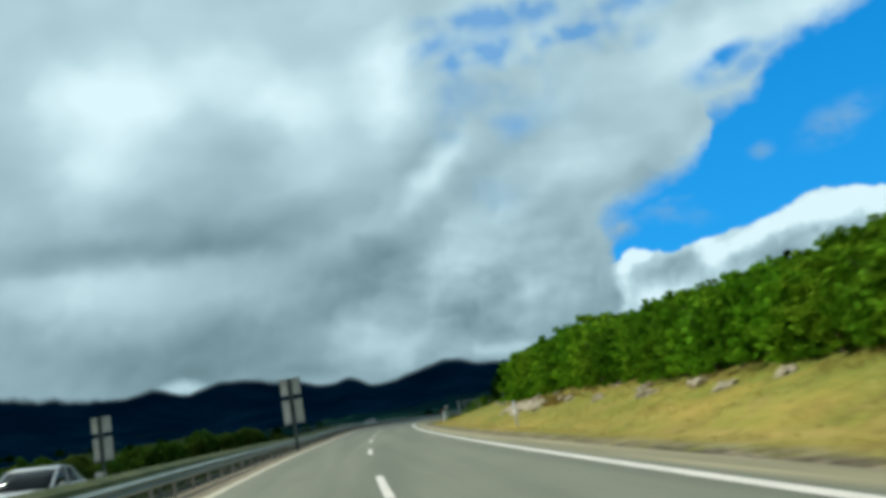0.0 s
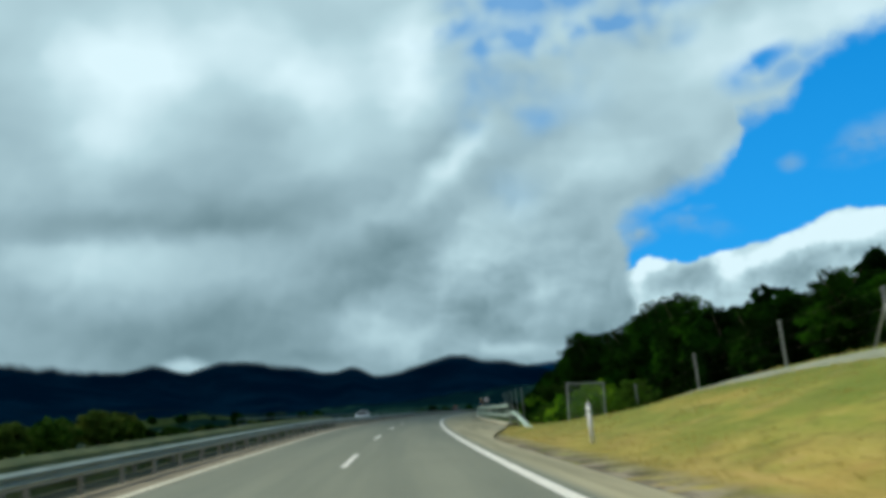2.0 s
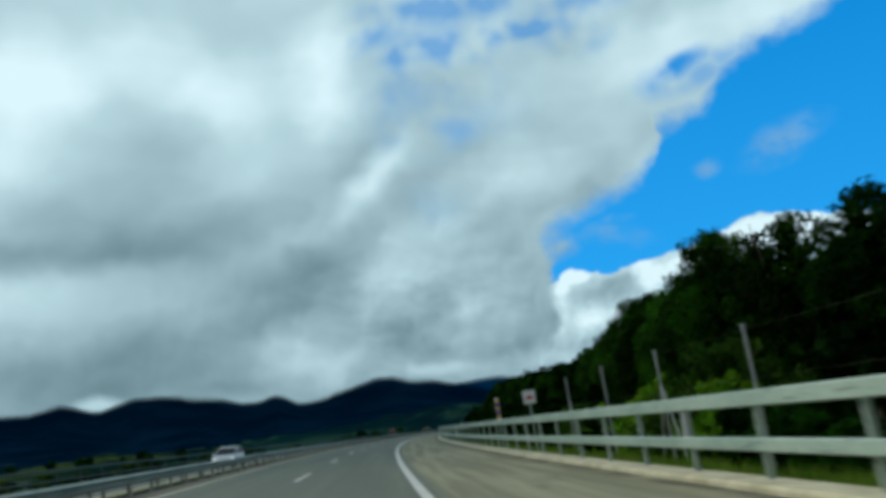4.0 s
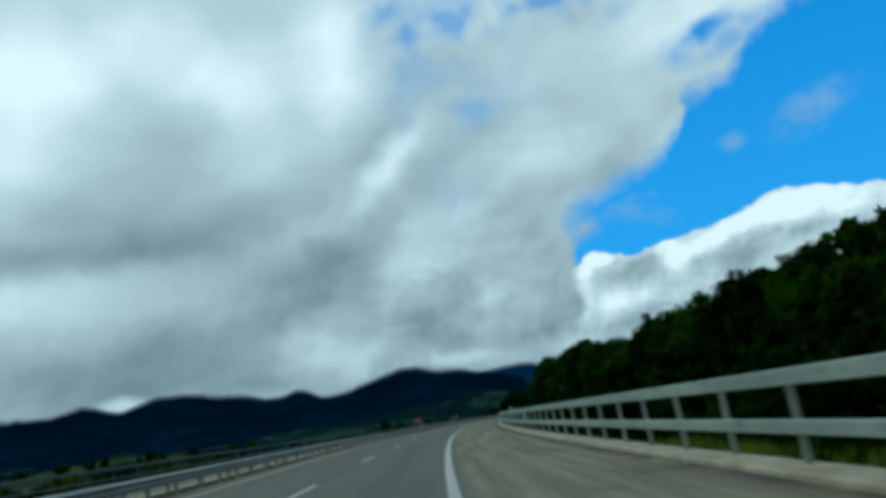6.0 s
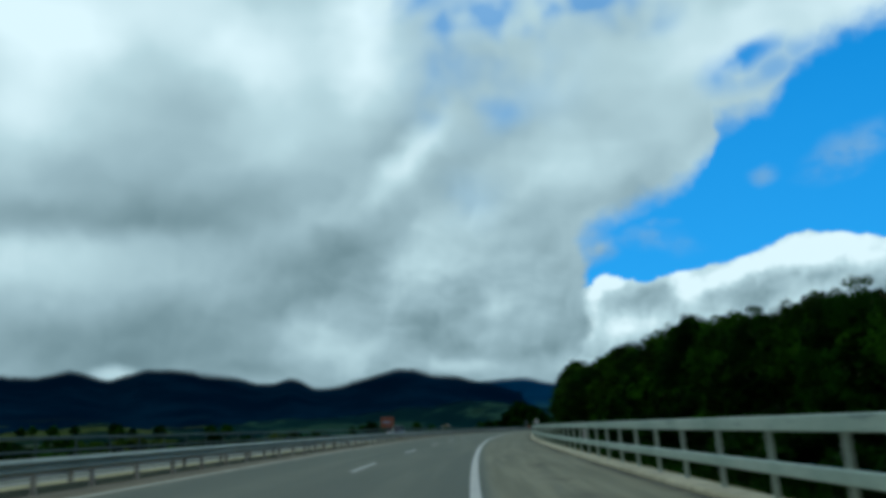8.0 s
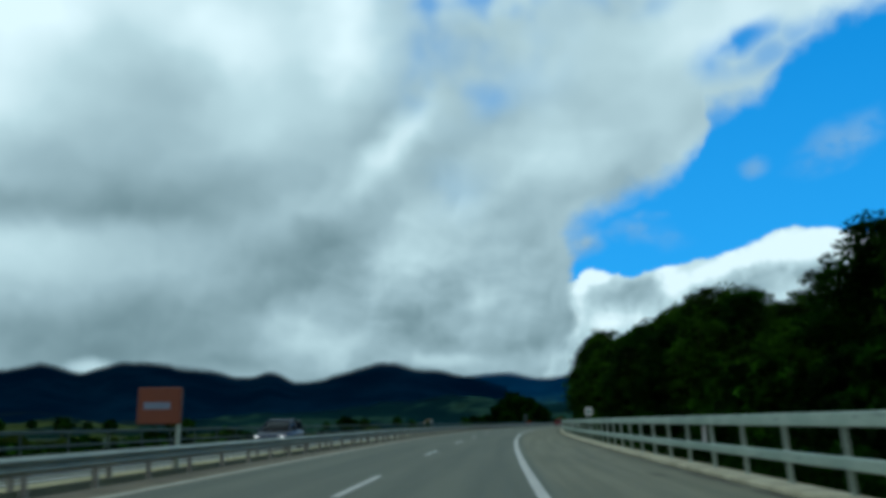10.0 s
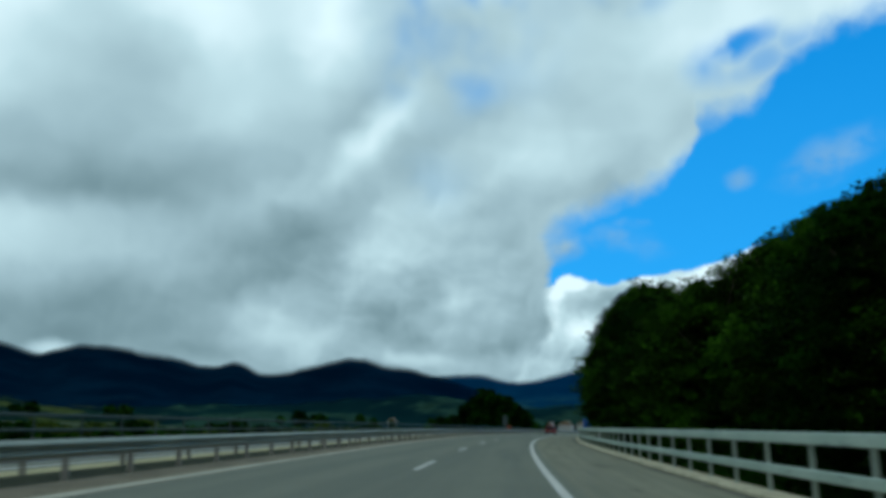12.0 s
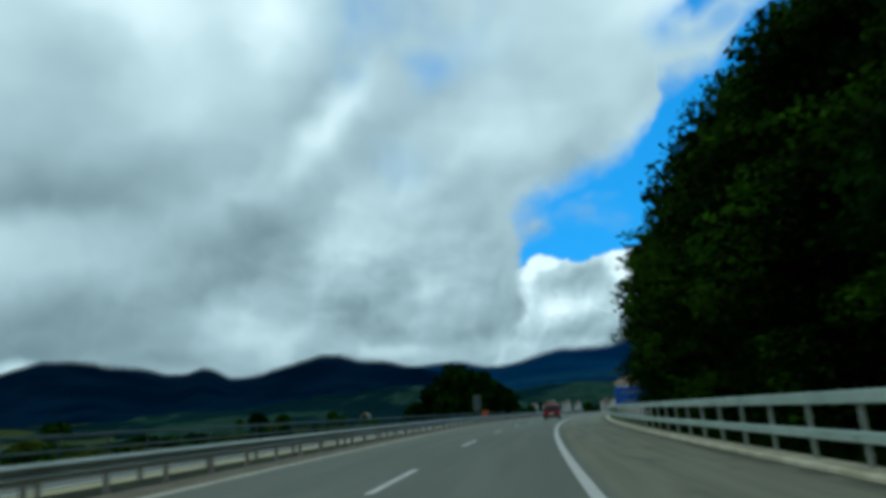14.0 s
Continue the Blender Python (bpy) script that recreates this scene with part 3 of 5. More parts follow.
def sweep(profile, s0, s1, step=4.0, closed=False, wave=None):
    """Vertices and faces of a profile (d, z) drawn along the road, and the uv (d, s) of its vertices."""
    n = max(2, int(round((s1 - s0) / step)) + 1)
    vs, fs, uv, k = [], [], [], len(profile)
    for i in range(n):
        s = s0 + (s1 - s0) * i / (n - 1)
        for d, z in profile:
            dd = d + (wave(s) if wave else 0.0)
            vs.append(at(s, dd, z))
            uv.append((dd, s))
    for i in range(n - 1):
        for j in range(k if closed else k - 1):
            a, b = i * k + j, i * k + (j + 1) % k
            fs.append((a, b, b + k, a + k))
    if closed:
        fs += [tuple(range(k))[::-1], tuple(range((n - 1) * k, n * k))]
    return vs, fs, uv


def swept(name, profile, s0, s1, material, parent=None, step=4.0, closed=False, label="", wave=None):
    vs, fs, uv = sweep(profile, s0, s1, step, closed, wave)
    ob = part(name, (vs, [], fs), material, parent, label)
    lay = ob.data.uv_layers.new(name="UVMap")
    for l in ob.data.loops:
        lay.data[l.index].uv = uv[l.vertex_index]
    return ob


def up(ob):
    """Turns open sheets so that they face upwards."""
    for p in ob.data.polygons:
        if p.normal.z < 0:
            p.flip()
    return ob


def ease(a, b, x):
    t = min(1.0, max(0.0, (x - a) / (b - a)))
    return t * t * (3 - 2 * t)


# ---------- setting: ground, road, hills, sky ----------


def lie(s, d):
    """Height of the ground at (s, d)."""
    wob = noise.noise((s * 0.05, d * 0.08, 3.1)) * 0.5 + noise.noise((s * 0.2, d * 0.3, 7.7)) * 0.16
    if d > 0:
        cut = 1 - ease(93, 119, s)
        if s < -150:
            cut *= ease(-400, -150, s)
        steep = 0.31 - 0.118 * ease(58, 98, s)
        wob *= 1 - 0.6 * ease(55, 75, s) * (1 - ease(110, 130, s))
        zc = steep * max(0.0, min(d, 12.5) - 2.9) + 0.05 * max(0.0, min(d, 90) - 12.5)
        zc += wob * ease(2.5, 8, d)
        hill = 0.24 * max(0.0, min(d, 95) - 13) + 0.05 * max(0, min(d, 250) - 95)
        hill *= 1 - 0.75 * ease(560, 900, s)
        zf = -0.12 - 1.3 * ease(5.2, 10, d) + hill + wob * ease(6, 14, d)
        return -0.10 + cut * zc + (1 - cut) * (zf + 0.10) if d > 1.0 else -0.10
    if d > -21.5:
        return -0.10 - 0.42 * ease(-9.5, -11, d)
    fall = -0.52 - 4.6 * ease(-21.5, -60, d) - 8.0 * ease(-60, -400, d)
    return fall + wob * ease(-22, -40, d) * 1.5


def build_ground():
    ds = [-3300, -2600, -2000, -1500, -1100, -800, -560, -400, -300, -220, -160, -120, -90, -70, -56, -46, -38, -32, -28, -25, -23, -21.5, -20, -11.4, -10.4, -9.4, -7.7]
    ds += [0.6, 1.2, 2.0, 2.8] + [3.4 + 0.8 * i for i in range(16)] + [17, 19, 22, 26, 30, 36, 44, 54, 66, 80, 95, 120, 160, 220, 300, 420, 600, 800]
    ss = [-1500, -1100, -800, -600, -450, -340, -260, -200, -150, -110, -80, -60, -45] + [-34 + 3.0 * i for i in range(210)] + [610, 640, 690, 760, 860, 1000, 1200, 1500, 1900, 2400, 2900, 3390]
    vs, uv, fs = [], [], []
    for s in ss:
        for d in ds:
            vs.append(at(s, d, lie(s, d)))
            uv.append((d, s))
    k = len(ds)
    for i in range(len(ss) - 1):
        for j in range(k - 1):
            a = i * k + j
            fs.append((a, a + 1, a + 1 + k, a + k))
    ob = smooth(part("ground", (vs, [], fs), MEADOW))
    lay = ob.data.uv_layers.new(name="UVMap")
    for l in ob.data.loops:
        lay.data[l.index].uv = uv[l.vertex_index]
    return tagged(ob, "dry yellow grass verges and green meadow ground", "ground", kind="structure")


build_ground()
ROAD0, ROAD1 = -60.0, 900.0
road = up(swept("road", [(-7.41, -0.04), (-7.38, 0.0), (-3.6, 0.02), (0.0, 0.0), (1.0, -0.015), (1.25, -0.09)], ROAD0, 118, ASPHALT, step=3.0))
tagged(road, "grey worn asphalt carriageway with two lanes", "road", kind="structure")
road_far = up(swept("road", [(-7.41, -0.04), (-7.38, 0.0), (-3.6, 0.02), (0.0, 0.0), (3.6, -0.02), (3.95, -0.03)], 118, ROAD1, ASPHALT, step=3.0))
tagged(road_far, "grey worn asphalt carriageway with a wide hard shoulder", "road", kind="structure")
vs, uvs = [], []
for i in range(16):
    s = 88 + 2 * i
    for d in (0.98, 1.0 + 2.92 * ease(88, 118, s)):
        vs.append(at(s, d, -0.012 - 0.02 * (d > 1)))
        uvs.append((min(d, 2.8), s))
taper = up(part("road_taper", (vs, [], [(2 * i, 2 * i + 1, 2 * i + 3, 2 * i + 2) for i in range(15)]), ASPHALT))
lay = taper.data.uv_layers.new(name="UVMap")
for l in taper.data.loops:
    lay.data[l.index].uv = uvs[l.vertex_index]
tagged(taper, "asphalt where the hard shoulder widens", "road", kind="structure")
other = up(swept("road", [(-19.4, -0.42), (-15.2, -0.24), (-10.7, -0.08)], ROAD0, ROAD1, ASPHALT, step=4.0))
tagged(other, "grey asphalt carriageway of the oncoming traffic", "road", kind="structure")
median = up(swept("median", [(-10.7, -0.11), (-10.2, 0.02), (-9.55, 0.0)], ROAD0, ROAD1, GRAVEL, step=3.0))
soil = up(swept("verge", [(-9.0, -0.09), (-8.6, -0.02), (-8.0, 0.0), (-7.385, -0.01)], ROAD0, ROAD1, SOIL, step=3.0))
tagged(soil, "brown soil verge beside the left edge line", "verge", kind="structure")
dark_strip = up(swept("weed_strip", [(-9.55, 0.0), (-9.3, 0.05), (-9.0, -0.09)], ROAD0, ROAD1, DARK_STRIP, step=3.0))
tagged(dark_strip, "dark strip in the median", "verge", kind="structure")
tagged(median, "pale gravel and dry grass strip between carriageways", "median", kind="structure")
MEDIAN_GRASS = surface("median_grass", (0.040, 0.078, 0.016), (0.125, 0.145, 0.045), 0.7, 12, 0.95, bump=0.7, depth=0.06, own=False)
mound = up(swept("verge", [(-11.0, -0.10), (-10.75, 0.42), (-10.4, 0.76), (-10.05, 0.84), (-9.82, 0.70), (-9.66, 0.02)], ROAD0, 140, MEDIAN_GRASS, step=2.0, wave=lambda q: 0.06 * math.sin(q * 0.9)))
tagged(mound, "low grassy bank in the median behind the guardrail", "verge", kind="structure")
kerb = swept("kerb", [(3.97, -0.10), (3.97, 0.03), (4.02, 0.07), (4.56, 0.075), (4.62, 0.03), (4.62, -0.5)], 116, 640, CONCRETE, step=3.0)
tagged(kerb, "pale concrete kerb under the safety barrier", "kerb", kind="structure")


def stripe(d, width, z=0.006):
    return [(d - width / 2, z), (d + width / 2, z)]


up(swept("edge_line", stripe(0, 0.20), ROAD0, ROAD1, PAINT, road, 3.0))
up(swept("edge_line", stripe(-7.21, 0.32, 0.012), ROAD0, ROAD1, EDGE_PAINT, road, 3.0))
for dd, zz in ((-11.5, -0.09), (-18.7, -0.37)):
    up(swept("edge_line", stripe(dd, 0.2, zz), ROAD0, ROAD1, PAINT, other, 4.0))
k = -5
while 29.7 + 17.13 * k < 860:
    s0 = 29.7 + 17.13 * k
    if s0 > ROAD0:
        up(swept("lane_dash", stripe(-3.32, 0.15, 0.026), s0, s0 + 5.4, PAINT, road, 2.7))
        if k % 2 == 0:
            up(swept("lane_dash", stripe(-15.1, 0.13, -0.215), s0, s0 + 5.0, PAINT, other, 2.5))
    k += 1



def polar(az, r, z):
    return Vector((CENTRE.x + r * math.sin(radians(az)), CENTRE.y + r * math.cos(radians(az)), z))


def sky_sheet(name, label, azs, spread, reach, material):
    """A sheet over azimuth and elevation; spread(az): the elevations, reach(el): the distance."""
    vs, uv, fs = [], [], []
    for a in azs:
        column = spread(a)
        for e in column:
            r = reach(e)
            vs.append(polar(a, r * math.cos(radians(e)), r * math.sin(radians(e))))
            uv.append((a, e))
    k = len(column)
    for i in range(len(azs) - 1):
        for j in range(k - 1):
            q = i * k + j
            fs.append((q, q + 1, q + 1 + k, q + k))
    ob = smooth(part(name, (vs, [], fs), material))
    lay = ob.data.uv_layers.new(name="UVMap")
    for l in ob.data.loops:
        lay.data[l.index].uv = uv[l.vertex_index]
    return tagged(ob, label, "sky", kind="structure")


sky_sheet("backdrop_cloud_deck", "heavy grey and white cloud deck broken by a blue gap", np.arange(-88.0, 89.0, 2.0),
          lambda a: np.concatenate([np.linspace(-3.0, 3.0, 5), np.linspace(4.0, max(5.0, math.degrees(math.atan2(DECK * math.cos(radians(a)), EDGE))), 44)]),
          lambda e: min(4600.0, DECK / max(0.01, math.sin(radians(e)))), deck_material())
sky_sheet("backdrop_sky", "blue sky behind a white heap of far cloud", np.arange(-20.0, 88.0, 2.0), lambda a: np.arange(-3.0, 64.0, 2.0), lambda e: 4720.0, far_sky_material())


def ridge(name, label, azs, els, r_foot, r_crest, material, seed):
    """A wooded ridge: foot, folded slope, crest and back slope."""
    vs, uv, fs = [], [], []
    grid = np.arange(azs[0], azs[-1], 0.4)
    steps = 22
    for a in grid:
        crest = r_crest * math.tan(radians(float(np.interp(a, azs, els)))) + 3 * noise.noise((a * 0.9, seed, 0)) + 2.5 * noise.noise((a * 3.1, seed, 4))
        for j in range(steps + 5):
            f = min(1.0, j / steps)
            back = max(0, j - steps) / 5
            fold = noise.noise((a * 0.22, f * 1.6, seed)) * 150 * f * (1 - f) * 2
            r = r_foot + (r_crest - r_foot) * f ** 0.9 + back * 260 + fold
            z = -14 + (crest + 14) * (f ** 1.25) * (1 - 0.7 * back)
            z += noise.noise((a * 0.5, f * 4, seed + 5)) * 16 * f * (1 - f)
            vs.append(polar(a, r, z))
            uv.append((a, f if back == 0 else 1.0 + back))
    k = steps + 5
    for i in range(len(grid) - 1):
        for j in range(k - 1):
            q = i * k + j
            fs.append((q, q + k, q + 1 + k, q + 1))
    ob = smooth(part(name, (vs, [], fs), material))
    lay = ob.data.uv_layers.new(name="UVMap")
    for l in ob.data.loops:
        lay.data[l.index].uv = uv[l.vertex_index]
    return tagged(ob, label, "mountain", kind="structure")


# cloud shade and blue aerial haze are put into the ridges' base colours
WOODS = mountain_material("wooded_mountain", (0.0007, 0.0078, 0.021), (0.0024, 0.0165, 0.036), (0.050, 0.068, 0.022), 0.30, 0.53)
HAZED_WOODS = mountain_material("far_wooded_mountain", (0.002, 0.028, 0.068), (0.006, 0.048, 0.098), (0.060, 0.145, 0.10), 0.62, 0.46)
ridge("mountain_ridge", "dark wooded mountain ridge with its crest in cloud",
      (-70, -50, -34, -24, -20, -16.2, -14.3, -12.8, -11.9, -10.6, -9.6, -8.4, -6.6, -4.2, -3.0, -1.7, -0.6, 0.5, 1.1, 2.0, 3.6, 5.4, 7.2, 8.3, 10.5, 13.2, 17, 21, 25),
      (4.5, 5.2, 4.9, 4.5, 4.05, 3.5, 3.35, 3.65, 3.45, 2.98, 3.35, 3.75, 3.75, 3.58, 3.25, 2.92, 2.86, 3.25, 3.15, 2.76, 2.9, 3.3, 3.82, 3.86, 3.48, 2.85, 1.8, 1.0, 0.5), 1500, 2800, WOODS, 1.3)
ridge("mountain_ridge", "distant wooded mountain ridge under cloud, blue haze painted into its colour",
      (7, 11, 13.3, 15.6, 17.4, 19, 20.9, 22.4, 26.5, 33, 44, 58), (1.8, 2.6, 3.0, 3.2, 2.95, 3.2, 3.6, 3.85, 4.3, 4.6, 4.4, 3.5), 1700, 3250, HAZED_WOODS, 8.1)
FOOTHILL = mountain_material("foothill_fields", (0.003, 0.016, 0.020), (0.006, 0.026, 0.026), (0.026, 0.062, 0.044), 2.0, 0.50)
ridge("foothills", "low wooded foothills with pale green fields", (-6, -1, 3, 6, 9, 12, 14.5, 17, 20, 24, 30, 40), (0.1, 0.55, 0.75, 1.0, 1.45, 1.7, 1.5, 1.2, 1.5, 1.7, 1.4, 0.8), 1150, 1480, FOOTHILL, 5.7)
OLIVE_HILL = mountain_material("olive_hill_fields", (0.004, 0.016, 0.016), (0.010, 0.030, 0.020), (0.062, 0.082, 0.026), 2.0, 0.46)
ridge("foothills", "small olive green hill at the foot of the mountain", (-19, -16, -13, -11.4, -10.2, -9.0, -7.6, -5, -2), (-0.1, 0.0, 0.18, 0.38, 0.42, 0.28, 0.05, 0.0, -0.1), 1100, 1420, OLIVE_HILL, 3.2)


# ---------- barriers ----------
def post_mesh(h, w, depth, flange):
    """An I-section steel post."""
    bm = bmesh.new()
    box(bm, 0, 0, h / 2, w * 0.12, depth, h)
    for sgn in (-1, 1):
        box(bm, 0, sgn * depth / 2, h / 2, w, flange, h)
    box(bm, 0, 0, 0.012, w * 1.5, depth * 1.4, 0.024)
    return bm


def bridge_barrier(name, label, d, side, s0, s1, gap, base, top, group):
    """Two box beams on steel posts. side: +1 has the posts right of the beams."""
    root = thing(name, Matrix.Translation(at((s0 + s1) / 2, d, 0)), label, "safety barrier", group)
    inv = root.matrix_basis.inverted()
    for nm, z0, z1, depth in (("upper_beam", top - 0.215, top, 0.13), ("lower_beam", top - 0.82, top - 0.638, 0.11)):
        if side < 0:
            z0 += 0.06
        c = 0.018
        prof = [(d - depth, z0 + c), (d - depth + c, z0), (d - c, z0), (d, z0 + c), (d, z1 - c), (d - c, z1), (d - depth + c, z1), (d - depth, z1 - c)]
        if side < 0:
            prof = [(2 * d - a, z) for a, z in prof][::-1]
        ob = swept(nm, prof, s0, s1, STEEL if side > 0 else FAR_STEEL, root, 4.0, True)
        ob.matrix_basis = inv
    first = None
    s = s0 + 0.6
    while s < s1:
        m = inv @ leaning(s, d + side * 0.075, base) @ Matrix.Rotation(radians(90), 4, "Z")
        if first is None:
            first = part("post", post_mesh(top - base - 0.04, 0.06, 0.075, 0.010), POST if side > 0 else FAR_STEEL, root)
            first.matrix_basis = m
        else:
            again(first, m)
        s += gap
    return root


def wave_barrier(name, label, d, side, s0, s1, gap, top, group):
    """A W-beam rail on posts. side: +1 faces right."""
    root = thing(name, Matrix.Translation(at((s0 + s1) / 2, d, 0)), label, "guardrail", group)
    inv = root.matrix_basis.inverted()
    shape = [(0.0, 0.0), (0.02, -0.015), (0.095, -0.06), (0.10, -0.085), (0.0, -0.15), (0.0, -0.18), (0.08, -0.21), (0.09, -0.235), (0.01, -0.295), (0.0, -0.31)]
    prof = [(d + side * (0.10 + a), top + z) for a, z in shape] + [(d + side * (0.094 + a), top + z) for a, z in shape[::-1]]
    beam = swept("beam", prof, s0, s1, RAIL if side > 0 else DULL, root, 4.0, True)
    beam.matrix_basis = inv
    first = None
    s = s0 + 0.5
    while s < s1:
        m = inv @ leaning(s, d, -0.08) @ Matrix.Rotation(radians(90), 4, "Z")
        if first is None:
            bm = post_mesh(top + 0.02, 0.06, 0.09, 0.012)
            box(bm, 0, -side * 0.07, top - 0.05, 0.07, 0.08, 0.22, 0.01)
            first = part("post", bm, DULL, root)
            first.matrix_basis = m
        else:
            again(first, m)
        s += gap
    return root


bridge_barrier("safety_barrier", "grey galvanised barrier of two beams on a concrete kerb", 4.33, 1, 118, 620, 2.65, 0.065, 1.27, "safety barriers")
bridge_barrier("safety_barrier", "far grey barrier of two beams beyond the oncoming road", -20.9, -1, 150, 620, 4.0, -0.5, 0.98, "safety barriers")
wave_barrier("guardrail", "weathered steel guardrail along the median gravel", -8.75, 1, -50, 640, 2.65, 0.68, "median guardrails")
wave_barrier("guardrail", "weathered steel guardrail facing the oncoming road", -9.55, -1, -50, 640, 4.0, 0.52, "median guardrails")


def rail_end():
    """The turned-down start of the right-hand rail."""
    root = thing("guardrail_end", Matrix.Translation(at(108, 3.5, 0)), "sloping steel guardrail end beside the dry grass", "guardrail")
    inv = root.matrix_basis.inverted()
    vs, fs = [], []
    n = 14
    for i in range(n):
        f = i / (n - 1)
        s, d, z = 101 + 17 * f, 3.9 + 0.4 * f, 0.0 + 0.8 * ease(0, 0.75, f)
        for a, b in ((0, 0.0), (-0.07, -0.06), (0, -0.14), (-0.07, -0.23), (0, -0.30), (0.02, -0.30), (0.02, 0.0)):
            vs.append(at(s, d + a, z + b))
        if i:
            q = (i - 1) * 7
            fs += [(q + j, q + (j + 1) % 7, q + 7 + (j + 1) % 7, q + 7 + j) for j in range(7)]
    ob = part("beam", (vs, [], fs), STEEL, root)
    ob.matrix_basis = inv
    for s in (106.5, 110.5, 114.5):
        p = part("post", post_mesh(0.78 * ease(99, 112, s), 0.09, 0.11, 0.012), DULL, root)
        p.matrix_basis = inv @ facing(s, 4.1, -0.1)


rail_end()

# ---------- vegetation ----------
BARK = surface("bark", (0.06, 0.045, 0.03), (0.13, 0.10, 0.07), 3, 25, 0.9, bump=0.6, depth=0.03)
# sun and shade on the trees are put into these leaf colours
LEAF_LIGHT = leaves("leaves_bright", (0.085, 0.235, 0.008), (0.165, 0.335, 0.012), (0.27, 0.40, 0.025))
LEAF_SHADE_DARK = leaves("leaves_dark", (0.0016, 0.008, 0.0008), (0.012, 0.056, 0.0025), (0.017, 0.064, 0.003))

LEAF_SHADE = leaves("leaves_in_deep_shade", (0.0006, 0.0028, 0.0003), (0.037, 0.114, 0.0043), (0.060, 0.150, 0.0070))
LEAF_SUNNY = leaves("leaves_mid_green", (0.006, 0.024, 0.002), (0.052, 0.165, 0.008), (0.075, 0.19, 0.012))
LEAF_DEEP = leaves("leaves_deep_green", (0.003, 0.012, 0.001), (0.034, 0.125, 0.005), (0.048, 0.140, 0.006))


def crown_mesh(rng, r, h, clumps, per, size, low=0.0, column=False, boughs=False):
    """Leaves in uneven clumps within a rounded crown of radius r and height h; z from 0."""
    vs, fs = [], []
    for c in range(clumps):
        while True:
            p = rng.uniform(-1, 1, 3)
            n2 = float(p @ p)
            if 0.18 < n2 < 1:
                break
        p = p / math.sqrt(n2) * (0.45 + 0.55 * math.sqrt(n2))
        f = (p[2] + 1) / 2
        wide = 1.0 if f < 0.45 else 1.0 - 0.25 * (f - 0.45) / 0.55
        o = np.array((p[0] * r * wide, p[1] * r * wide, f * h)) + rng.normal(0, 0.05 * r, 3)
        if column:
            # bushy down to the ground, with a blunt top
            f, a = rng.uniform(0.03, 0.93), rng.uniform(0, math.tau)
            w = r * math.sqrt(rng.uniform(0.1, 1)) * (1 - 0.3 * f ** 3)
            o = np.array((math.cos(a) * w, math.sin(a) * w, f * h))
        cr, flat, tilt = r * rng.uniform(0.11, 0.22), 0.75, 1.0
        if boughs:
            # flat sprays of level leaves, some reaching out of the crown
            o[:2] *= rng.uniform(0.92, 1.16)
            cr, flat, tilt = r * rng.uniform(0.15, 0.36), 0.36, 0.5
        q = rng.normal(0, 1, (per, 3))
        q = q / np.linalg.norm(q, axis=1)[:, None] * (rng.uniform(0.25, 1, (per, 1)) ** 0.5) * cr * np.array((1, 1, flat)) + o
        a = rng.normal(0, 1, (per, 3)) * (1, 1, tilt)
        a /= np.linalg.norm(a, axis=1)[:, None]
        b = np.cross(a, rng.normal(0, 1, (per, 3)) * (tilt, tilt, 1))
        b /= np.linalg.norm(b, axis=1)[:, None] + 1e-9
        k = size * rng.uniform(0.6, 1.3, (per, 1))
        base = len(vs)
        quad = np.stack([q - a * k, q + b * k * 0.55, q + a * k, q - b * k * 0.55], 1).reshape(-1, 3)
        quad[:, 2] = np.maximum(quad[:, 2], low)
        vs += quad.tolist()
        fs += [(base + 4 * i, base + 4 * i + 1, base + 4 * i + 2, base + 4 * i + 3) for i in range(per)]
    # broader leaves close the inside of the crown
    n = clumps * 8
    q = rng.normal(0, 1, (n, 3))
    q = q / np.linalg.norm(q, axis=1)[:, None] * rng.uniform(0.1, 0.74, (n, 1)) * np.array((r, r, h / 2)) + np.array((0, 0, h / 2))
    a, b = rng.normal(0, 1, (n, 3)), rng.normal(0, 1, (n, 3))
    a /= np.linalg.norm(a, axis=1)[:, None]
    b = np.cross(a, b)
    b /= np.linalg.norm(b, axis=1)[:, None] + 1e-9
    k = max(size * 1.6, r * 0.085)
    quad = np.stack([q - a * k, q + b * k, q + a * k, q - b * k], 1).reshape(-1, 3)
    quad[:, 2] = np.maximum(quad[:, 2], low)
    base = len(vs)
    vs += quad.tolist()
    fs += [(base + 4 * i, base + 4 * i + 1, base + 4 * i + 2, base + 4 * i + 3) for i in range(n)]
    return vs, [], fs


def trunk_mesh(rng, h, r, spread):
    bm = bmesh.new()
    p, n = Vector((0, 0, -0.4)), 5
    pts = [p]
    for i in range(n):
        p = p + Vector((rng.uniform(-0.05, 0.05) * h, rng.uniform(-0.05, 0.05) * h, (h + 0.4) / n))
        pts.append(p)
    for i in range(n):
        rod(bm, pts[i], pts[i + 1], r * (1 - i / n * 0.75), r * (1 - (i + 1) / n * 0.75), 7)
    for i in range(6):
        a = rng.uniform(0, math.tau)
        k = pts[2 + i % 3]
        tip = k + Vector((math.cos(a) * spread, math.sin(a) * spread, rng.uniform(0.15, 0.4) * h))
        rod(bm, k, tip, r * 0.4, r * 0.08, 5)
    return bm


